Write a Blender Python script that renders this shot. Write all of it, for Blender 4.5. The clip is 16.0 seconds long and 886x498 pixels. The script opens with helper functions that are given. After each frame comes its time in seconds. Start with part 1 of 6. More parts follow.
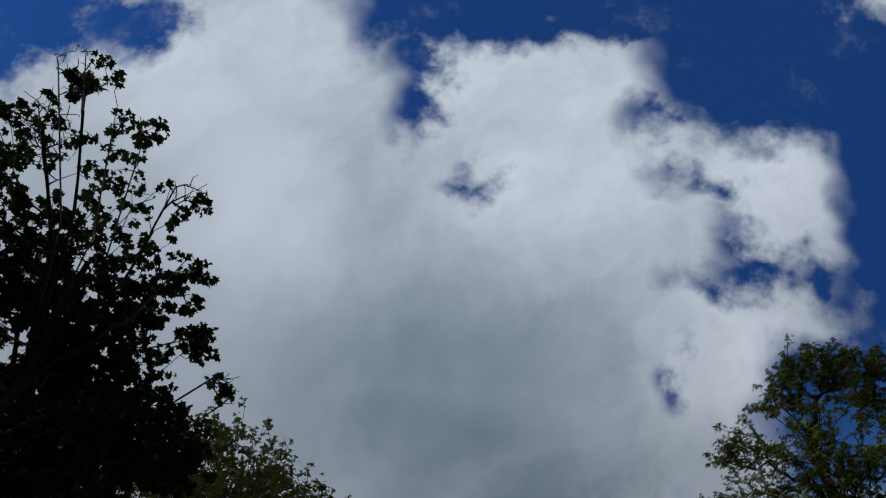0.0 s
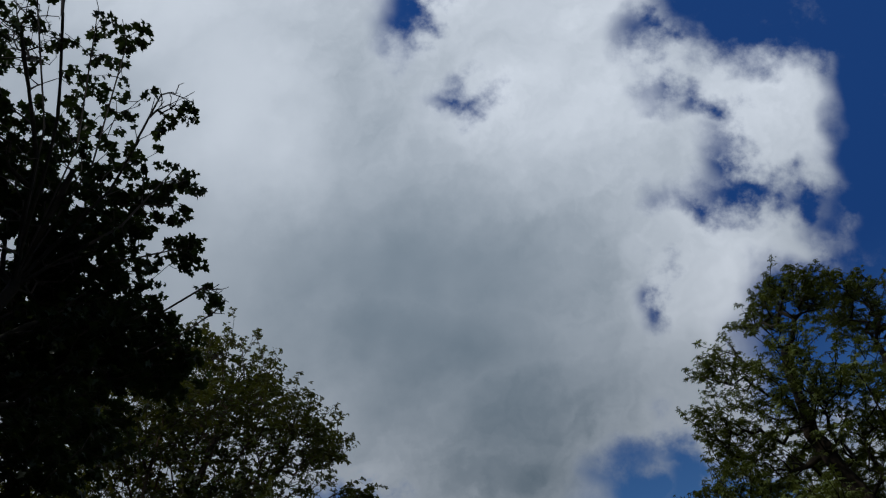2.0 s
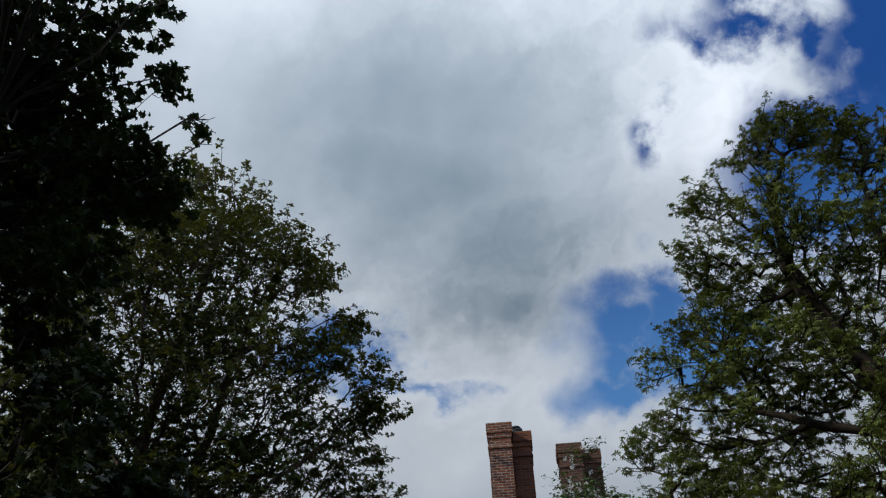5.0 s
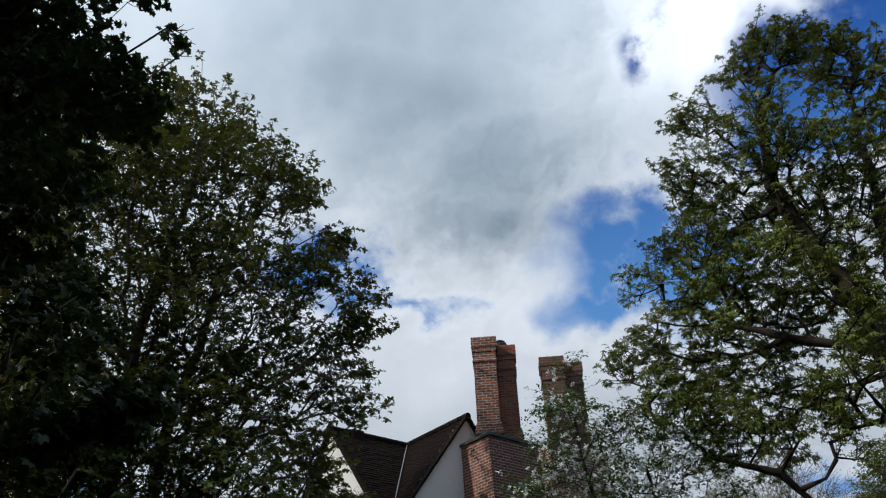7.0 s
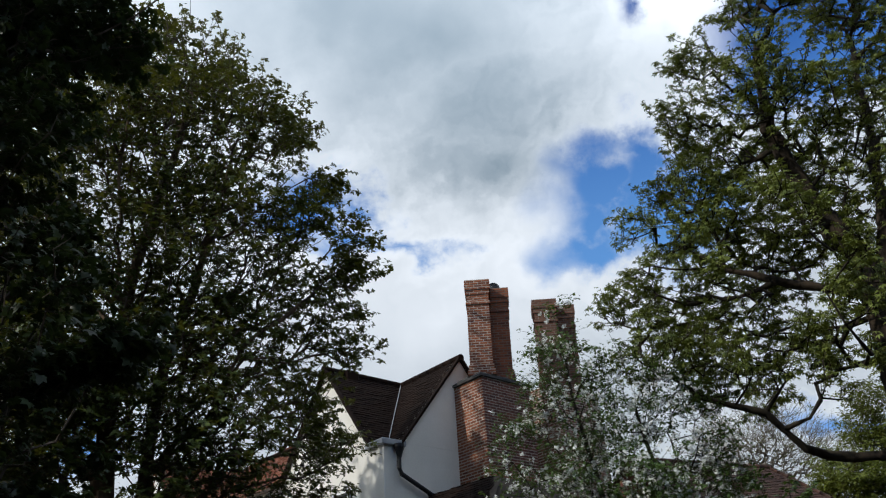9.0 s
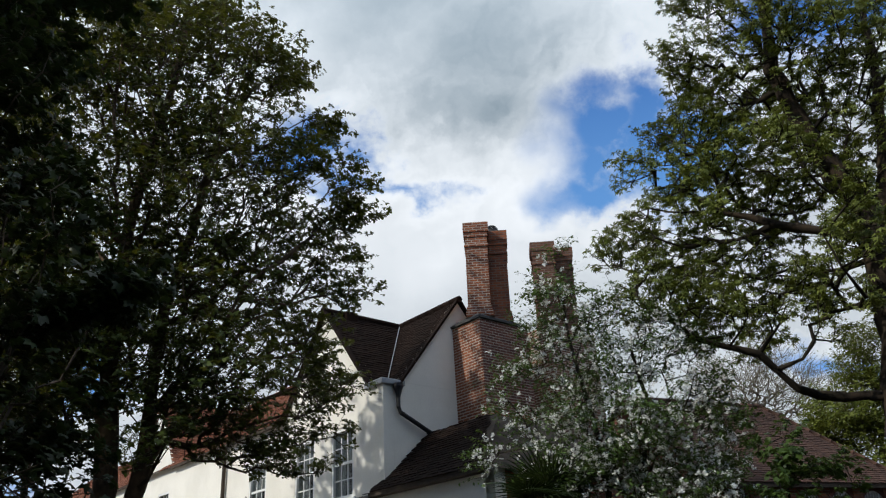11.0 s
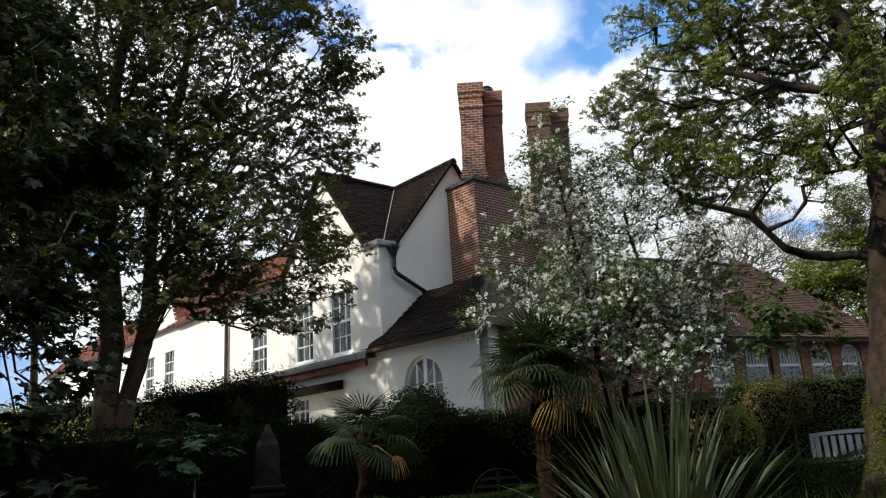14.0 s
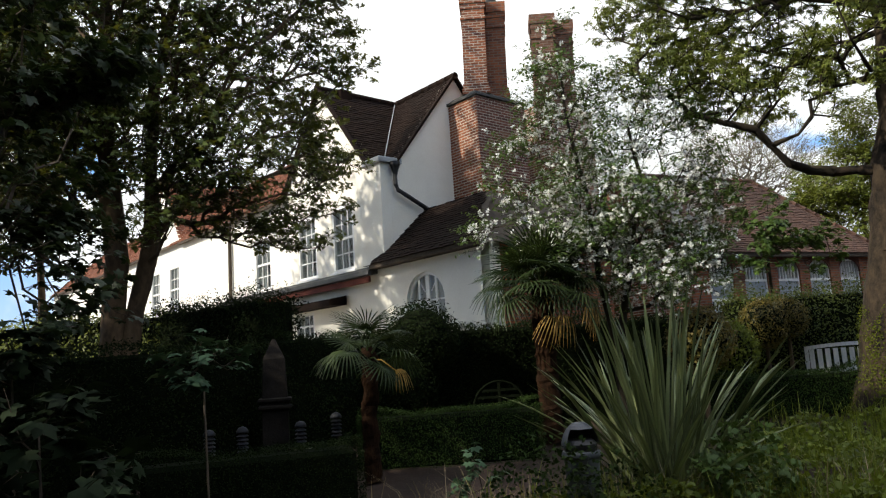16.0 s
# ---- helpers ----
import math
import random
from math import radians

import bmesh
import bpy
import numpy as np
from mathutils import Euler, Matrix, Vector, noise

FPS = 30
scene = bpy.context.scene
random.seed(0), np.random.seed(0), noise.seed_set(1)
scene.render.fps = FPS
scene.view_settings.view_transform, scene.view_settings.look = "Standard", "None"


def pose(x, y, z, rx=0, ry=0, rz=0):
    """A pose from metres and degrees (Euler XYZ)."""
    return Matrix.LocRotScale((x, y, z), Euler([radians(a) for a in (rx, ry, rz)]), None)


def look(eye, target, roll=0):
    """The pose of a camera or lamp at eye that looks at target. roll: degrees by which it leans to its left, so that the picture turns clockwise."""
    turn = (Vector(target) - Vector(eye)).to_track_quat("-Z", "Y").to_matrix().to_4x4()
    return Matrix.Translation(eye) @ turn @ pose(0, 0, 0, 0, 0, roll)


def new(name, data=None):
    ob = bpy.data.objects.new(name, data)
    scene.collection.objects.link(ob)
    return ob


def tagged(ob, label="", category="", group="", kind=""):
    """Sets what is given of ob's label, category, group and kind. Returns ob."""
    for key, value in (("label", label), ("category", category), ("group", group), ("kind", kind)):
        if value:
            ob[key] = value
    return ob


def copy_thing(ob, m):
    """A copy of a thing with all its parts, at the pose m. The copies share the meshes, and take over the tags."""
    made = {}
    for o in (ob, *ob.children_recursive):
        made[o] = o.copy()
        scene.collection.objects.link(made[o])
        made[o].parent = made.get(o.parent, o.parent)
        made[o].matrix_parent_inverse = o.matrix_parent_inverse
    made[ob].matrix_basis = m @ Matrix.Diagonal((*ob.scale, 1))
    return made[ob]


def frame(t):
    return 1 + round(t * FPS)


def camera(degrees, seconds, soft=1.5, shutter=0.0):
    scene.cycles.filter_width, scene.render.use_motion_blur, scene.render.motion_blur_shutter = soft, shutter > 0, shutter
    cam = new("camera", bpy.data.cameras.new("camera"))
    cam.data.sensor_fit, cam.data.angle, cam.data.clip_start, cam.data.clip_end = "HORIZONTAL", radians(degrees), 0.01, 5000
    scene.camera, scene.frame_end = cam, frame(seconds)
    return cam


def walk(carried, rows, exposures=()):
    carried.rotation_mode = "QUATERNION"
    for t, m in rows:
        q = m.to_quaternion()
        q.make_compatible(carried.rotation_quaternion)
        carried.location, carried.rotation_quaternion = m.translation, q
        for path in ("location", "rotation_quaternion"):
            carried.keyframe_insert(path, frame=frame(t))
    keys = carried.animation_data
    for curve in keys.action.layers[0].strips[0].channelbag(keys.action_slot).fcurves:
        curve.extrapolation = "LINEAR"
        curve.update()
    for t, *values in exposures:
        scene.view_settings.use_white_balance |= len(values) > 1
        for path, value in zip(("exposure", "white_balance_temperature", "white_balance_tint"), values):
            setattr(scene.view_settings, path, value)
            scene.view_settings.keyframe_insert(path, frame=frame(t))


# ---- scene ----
EYE = 1.65
cam = camera(60.93, 16.0, soft=1.2)
# seconds, tilt, lean and heading of the camera, which turns where it stands
ROWS = [
    (0.0, 149.59, 2.32, 5.06), (0.5, 147.98, 2.35, 4.58), (1.0, 146.56, 2.58, 4.42), (1.5, 144.88, 2.46, 4.2),
    (2.0, 143.09, 2.4, 3.7), (2.5, 140.31, 2.14, 3.63), (3.0, 137.87, 2.01, 3.66), (3.5, 135.82, 2.19, 3.28),
    (4.0, 134.19, 2.1, 3.25), (4.5, 132.35, 2.48, 3.03), (5.0, 130.44, 2.58, 2.73), (7.5, 122.96, 3.31, 1.61),
    (8.0, 121.99, 3.47, 1.5), (8.5, 120.83, 3.26, 1.32), (11.0, 115.34, 3.16, 1.13), (11.5, 113.89, 3.13, 0.93),
    (12.0, 112.18, 3.14, 0.79), (12.5, 110.06, 3.53, 0.71), (13.0, 108.09, 3.76, 0.88), (13.5, 106.41, 3.79, 0.81),
    (14.0, 104.88, 3.47, 0.8), (14.5, 103.28, 3.45, 0.83), (15.0, 101.78, 3.54, 0.99), (15.5, 100.39, 3.48, 1.31),
    (16.0, 98.57, 3.65, 0.97),
]
walk(cam, [(t, pose(0, 0, EYE, rx, ry, rz)) for t, rx, ry, rz in ROWS],
     exposures=[(0.0, -1.84, 5700, 10), (1.5, -1.78, 5750, 10), (3.5, -1.36, 5800, 10), (5.0, -1.04, 5830, 10), (8.0, -0.46, 5900, 10),
                (11.0, -0.33, 6150, 10), (13.0, -0.05, 6350, 10), (16.0, 0.50, 6650, 10)])

# ---- world, sun ----
SUN_AZ, SUN_EL = -118.0, 36.0  # degrees clockwise from +y, degrees up
world = bpy.data.worlds.new("sky")
scene.world = world
world.use_nodes = True


class Nodes:
    """Short hand for building a node tree."""

    def __init__(self, tree):
        self.tree = tree
        tree.nodes.clear()

    def add(self, kind, inputs=None, operation=""):
        n = self.tree.nodes.new(kind)
        if operation:
            n.operation = operation
        for k, v in (inputs or {}).items():
            s = n.inputs[k]
            if isinstance(v, bpy.types.NodeSocket):
                self.tree.links.new(v, s)
            else:
                s.default_value = v
        return n

    def math(self, op, a, b=0.0, c=0.0, clamp=False):
        n = self.add("ShaderNodeMath", {0: a, 1: b, 2: c}, operation=op)
        n.use_clamp = clamp
        return n.outputs[0]

    def vec(self, op, a, b=(0, 0, 0)):
        n = self.add("ShaderNodeVectorMath", {0: a, 1: b}, operation=op)
        return n.outputs["Value"] if op in ("DOT_PRODUCT", "LENGTH") else n.outputs[0]

    def ramp(self, x, a, b, smooth=True, lo=0.0, hi=1.0):
        n = self.add("ShaderNodeMapRange", {0: x, 1: a, 2: b, 3: lo, 4: hi})
        n.interpolation_type = "SMOOTHSTEP" if smooth else "LINEAR"
        return n.outputs[0]

    def mix(self, f, a, b, blend="MIX"):
        n = self.add("ShaderNodeMix")
        n.data_type, n.blend_type = "RGBA", blend
        for i, v in ((0, f), (6, a), (7, b)):
            if isinstance(v, bpy.types.NodeSocket):
                self.tree.links.new(v, n.inputs[i])
            else:
                n.inputs[i].default_value = v
        return n.outputs[2]

    def noise(self, vec, scale, detail=4.0, rough=0.55, dist=0.0):
        n = self.add("ShaderNodeTexNoise", {"Vector": vec, "Scale": scale, "Detail": detail, "Roughness": rough, "Distortion": dist})
        return n.outputs[0]


def rgb(r, g, b):
    return (r, g, b, 1.0)


def build_sky():
    """Blue Nishita sky with a large broken cumulus bank in front of it."""
    n = Nodes(world.node_tree)
    way = n.add("ShaderNodeTexCoord").outputs["Generated"]
    air = n.add("ShaderNodeTexSky")
    air.sky_type, air.sun_disc = "NISHITA", False
    air.sun_elevation, air.sun_rotation = radians(SUN_EL), radians(SUN_AZ)
    air.air_density, air.dust_density, air.ozone_density = 1.0, 0.6, 2.5
    blue = air.outputs[0]
    # a flat chart of the sky around the middle of the cloud bank
    ax = n.vec("DOT_PRODUCT", way, (0.9975, 0.0583, -0.0392))
    ay = n.vec("DOT_PRODUCT", way, (-0.0691, 0.7159, -0.6948))
    az = n.math("MAXIMUM", n.vec("DOT_PRODUCT", way, (-0.0125, 0.6958, 0.7181)), 0.12)
    chart = n.add("ShaderNodeCombineXYZ", {0: n.math("DIVIDE", ax, az), 1: n.math("DIVIDE", ay, az)}).outputs[0]
    # billows: the chart is bent by noise before the large shapes are laid on it
    bend = n.add("ShaderNodeTexNoise", {"Vector": chart, "Scale": 10.0, "Detail": 2.0, "Roughness": 0.5})
    curl = n.add("ShaderNodeTexNoise", {"Vector": chart, "Scale": 34.0, "Detail": 4.0, "Roughness": 0.6})
    shift = n.vec("ADD", n.vec("MULTIPLY", n.vec("SUBTRACT", bend.outputs["Color"], (0.5, 0.5, 0.5)), (0.10, 0.10, 0.0)),
                  n.vec("MULTIPLY", n.vec("SUBTRACT", curl.outputs["Color"], (0.5, 0.5, 0.5)), (0.055, 0.055, 0.0)))
    bent = n.vec("ADD", chart, shift)

    def edge(rows):
        """Distance to the nearest of the oval gaps, below nought inside."""
        total = None
        for x, y, rx, ry in rows:
            d = n.vec("LENGTH", n.vec("DIVIDE", n.vec("SUBTRACT", bent, (x, y, 0)), (rx, ry, 1)))
            d = n.math("MULTIPLY", n.math("SUBTRACT", d, 1.0), math.sqrt(rx * ry))
            total = d if total is None else n.math("SMOOTH_MIN", total, d, 0.02)
        return total

    def spots(rows, soft):
        total = None
        for x, y, rx, ry in rows:
            d = n.vec("LENGTH", n.vec("DIVIDE", n.vec("SUBTRACT", bent, (x, y, 0)), (rx, ry, 1)))
            s = n.ramp(d, 1.0 + soft, 1.0 - soft)
            total = s if total is None else n.math("MAXIMUM", total, s)
        return total

    upper = edge([(-0.638, -0.644, 0.146, 0.1), (-0.468, -0.605, 0.081, 0.045), (-0.663, -0.57, 0.051, 0.079), (-0.085, -0.625, 0.067, 0.075), (-0.046, -0.541, 0.04, 0.068), (-0.051, -0.474, 0.026, 0.053),
                  (-0.06, -0.439, 0.018, 0.017), (0.179, -0.682, 0.355, 0.134), (0.443, -0.529, 0.166, 0.148), (0.584, -0.467, 0.159, 0.113), (0.285, -0.432, 0.036, 0.027), (0.614, -0.265, 0.082, 0.199),
                  (0.56, -0.188, 0.064, 0.046), (0.403, -0.194, 0.06, 0.02), (0.353, -0.174, 0.033, 0.012), (0.374, -0.228, 0.015, 0.026), (0.491, -0.204, 0.041, 0.015),
                  (0.306, -0.335, 0.016, 0.007), (0.352, -0.321, 0.02, 0.011), (0.017, -0.331, 0.016, 0.01), (0.280, -0.052, 0.006, 0.010), (0.576, -0.075, 0.065, 0.08)])
    lower = edge([(0.257, 0.194, 0.057, 0.048), (0.238, 0.246, 0.044, 0.036), (0.298, 0.144, 0.053, 0.021), (0.245, 0.296, 0.056, 0.033), (0.306, 0.170, 0.036, 0.045), (0.354, 0.233, 0.085, 0.078),
                  (-0.021, 0.299, 0.035, 0.006), (-0.094, 0.288, 0.031, 0.009), (-0.151, 0.249, 0.061, 0.025), (0.527, -0.012, 0.128, 0.112), (-0.129, 0.231, 0.061, 0.039),
                  (-0.485, 0.595, 0.05, 0.03), (-0.62, 0.813, 0.032, 0.028), (0.64, 0.56, 0.05, 0.012)])
    far = n.ramp(n.vec("LENGTH", chart), 0.85, 1.2)
    fray = n.math("MULTIPLY", n.math("SUBTRACT", n.noise(chart, 17.0, 7.0, 0.6), 0.5), 0.11)
    rim = n.math("ADD", n.math("MINIMUM", upper, lower), fray)
    # beyond the bank the cover is broken by noise alone
    loose = n.math("SUBTRACT", 0.55, n.noise(way, 2.6, 6.0, 0.6))
    rim = n.math("ADD", n.math("MULTIPLY", rim, n.math("SUBTRACT", 1.0, far)), n.math("MULTIPLY", loose, far))
    cover = n.ramp(rim, -0.030, 0.042)
    veil = n.ramp(n.noise(chart, 11.0, 8.0, 0.65), 0.55, 0.85, lo=0.0, hi=0.22)
    cover = n.math("MAXIMUM", cover, veil)
    lit = spots([(-0.381, -0.489, 0.14, 0.098), (-0.243, -0.547, 0.1, 0.119), (0.11, -0.482, 0.162, 0.097), (0.165, -0.335, 0.133, 0.107), (0.445, -0.318, 0.085, 0.074), (0.386, -0.079, 0.095, 0.088),
                 (-0.285, -0.348, 0.104, 0.142)], 0.8)
    foot = spots([(0.025, 0.351, 0.324, 0.103)], 0.8)
    dull = spots([(-0.013, -0.089, 0.194, 0.096), (-0.066, -0.018, 0.147, 0.079), (-0.021, -0.01, 0.164, 0.096), (0.1, 0.095, 0.113, 0.083), (0.1, 0.171, 0.114, 0.046)], 0.98)
    wisp = n.math("SUBTRACT", n.noise(chart, 3.6, 2.5, 0.45), 0.5)
    rimlight = n.ramp(rim, 0.10, 0.02, lo=0.0, hi=0.12)
    level = n.math("ADD", n.math("ADD", 0.62, n.math("MULTIPLY", foot, 0.24)), n.math("MULTIPLY", lit, 0.29))
    level = n.math("SUBTRACT", level, n.math("MULTIPLY", dull, 0.34))
    level = n.math("ADD", n.math("ADD", level, rimlight), n.math("MULTIPLY", wisp, 0.20))
    # billows are brighter on the side of the sun
    side = n.vec("ADD", chart, (-0.022, -0.020, 0.0))
    relief = n.math("SUBTRACT", n.noise(chart, 7.0, 2.0, 0.4), n.noise(side, 7.0, 2.0, 0.4))
    level = n.math("ADD", level, n.math("MULTIPLY", relief, 0.20))
    near = n.vec("ADD", bent, (-0.008, -0.007, 0.0))
    crisp = n.math("SUBTRACT", n.noise(bent, 15.0, 3.0, 0.5), n.noise(near, 15.0, 3.0, 0.5))
    level = n.math("ADD", level, n.math("MULTIPLY", crisp, n.ramp(rim, 0.22, 0.03, lo=0.03, hi=0.45)))
    grade = n.math("MAXIMUM", n.math("DIVIDE", n.math("SUBTRACT", level, 0.25), 0.75), -0.2)
    span = n.add("ShaderNodeVectorMath", {0: (0.82, 0.77, 0.72), "Scale": grade}, "SCALE").outputs[0]
    tone = n.vec("ADD", (0.352, 0.42, 0.465), span)
    deep = n.vec("MULTIPLY", blue, (SKY_BLUE * 0.21, SKY_BLUE * 0.56, SKY_BLUE * 1.22))
    low = n.vec("DOT_PRODUCT", way, (0, 0, 1))
    deep = n.mix(n.ramp(low, 0.70, 0.42, lo=0.06, hi=0.85), deep, rgb(0.20, 0.46, 0.90))
    sky = n.mix(cover, deep, tone)
    haze = n.ramp(low, 0.22, 0.0)
    sky = n.mix(n.math("MULTIPLY", haze, 0.5), sky, rgb(0.75, 0.80, 0.86))
    # the sky's strength is raised overhead, so that trees stand darker against it
    bg = n.add("ShaderNodeBackground", {0: sky, 1: n.ramp(low, 0.45, 0.90, lo=1.0, hi=1.75)})
    n.add("ShaderNodeOutputWorld", {0: bg.outputs[0]})


SKY_BLUE = 0.105
build_sky()
sun = new("sun", bpy.data.lights.new("sun", "SUN"))
sun.data.energy, sun.data.angle, sun.data.color = 4.0, radians(0.6), (1.0, 0.93, 0.80)
_a, _e = radians(SUN_AZ), radians(SUN_EL)
sun.matrix_world = look((0, 0, 0), (-math.sin(_a) * math.cos(_e), -math.cos(_a) * math.cos(_e), -math.sin(_e)))


# ---- materials ----
def material(name, dark, light, rough=0.8, scale=6.0, bump=0.3, fine=60.0, metal=0.0, island=0.0, spec=0.3, piece=0.0, streak=None):
    """A surface between two colours: large stains, fine grain, relief; island and piece vary joined and single pieces."""
    m = bpy.data.materials.new(name)
    m.use_nodes = True
    n = Nodes(m.node_tree)
    at = n.add("ShaderNodeTexCoord").outputs["Object"]
    if streak:
        at = n.vec("MULTIPLY", at, streak)
    big = n.noise(at, scale, 5.0, 0.6)
    grain = n.noise(at, fine, 4.0, 0.65)
    f = n.math("ADD", n.math("MULTIPLY", n.ramp(big, 0.3, 0.7), 0.65), n.math("MULTIPLY", n.ramp(grain, 0.25, 0.75), 0.35))
    if island:
        r = n.add("ShaderNodeNewGeometry").outputs["Random Per Island"]
        f = n.math("ADD", n.math("MULTIPLY", f, 1 - island), n.math("MULTIPLY", r, island))
    if piece:
        r = n.add("ShaderNodeObjectInfo").outputs["Random"]
        f = n.math("ADD", n.math("MULTIPLY", f, 1 - piece), n.math("MULTIPLY", r, piece))
    col = n.mix(f, rgb(*dark), rgb(*light))
    h = n.math("ADD", n.math("MULTIPLY", grain, 0.4), big)
    b = n.add("ShaderNodeBump", {"Height": h, "Strength": bump, "Distance": 0.02})
    s = n.add("ShaderNodeBsdfPrincipled", {"Base Color": col, "Roughness": rough, "Metallic": metal, "Normal": b.outputs[0],
                                           "Specular IOR Level": spec})
    n.add("ShaderNodeOutputMaterial", {0: s.outputs[0]})
    return m


def leaf_material(name, dark, light, glow, through_share=0.35, rough=0.5, spec=0.3, piece=False):
    """Leaves: each its own green, thin enough to let light through."""
    m = bpy.data.materials.new(name)
    m.use_nodes = True
    n = Nodes(m.node_tree)
    at = n.add("ShaderNodeTexCoord").outputs["Object"]
    r = n.add("ShaderNodeObjectInfo").outputs["Random"] if piece else n.add("ShaderNodeNewGeometry").outputs["Random Per Island"]
    patch = n.ramp(n.noise(at, 0.9, 3.0), 0.3, 0.7)
    f = n.math("ADD", n.math("MULTIPLY", r, 0.6), n.math("MULTIPLY", patch, 0.4))
    col = n.mix(f, rgb(*dark), rgb(*light))
    s = n.add("ShaderNodeBsdfPrincipled", {"Base Color": col, "Roughness": rough, "Specular IOR Level": spec})
    tr = n.add("ShaderNodeBsdfTranslucent", {0: n.mix(f, rgb(*[g * 0.6 for g in glow]), rgb(*glow))})
    x = n.add("ShaderNodeMixShader", {0: through_share, 1: s.outputs[0], 2: tr.outputs[0]})
    n.add("ShaderNodeOutputMaterial", {0: x.outputs[0]})
    return m


def glass_material():
    """Thin old panes: clear, with a wavy gloss over them."""
    m = bpy.data.materials.new("window_glass")
    m.use_nodes = True
    n = Nodes(m.node_tree)
    at = n.add("ShaderNodeTexCoord").outputs["Object"]
    b = n.add("ShaderNodeBump", {"Height": n.noise(at, 2.5, 2.0), "Strength": 0.15, "Distance": 0.05})
    clear = n.add("ShaderNodeBsdfTransparent", {0: rgb(0.74, 0.78, 0.78)})
    gloss = n.add("ShaderNodeBsdfGlossy", {"Roughness": 0.04, "Normal": b.outputs[0]})
    facing = n.add("ShaderNodeLayerWeight", {"Blend": 0.3, "Normal": b.outputs[0]}).outputs["Facing"]
    share = n.math("ADD", 0.045, n.math("MULTIPLY", n.math("POWER", facing, 4.0), 0.10))
    x = n.add("ShaderNodeMixShader", {0: share, 1: clear.outputs[0], 2: gloss.outputs[0]})
    n.add("ShaderNodeOutputMaterial", {0: x.outputs[0]})
    return m


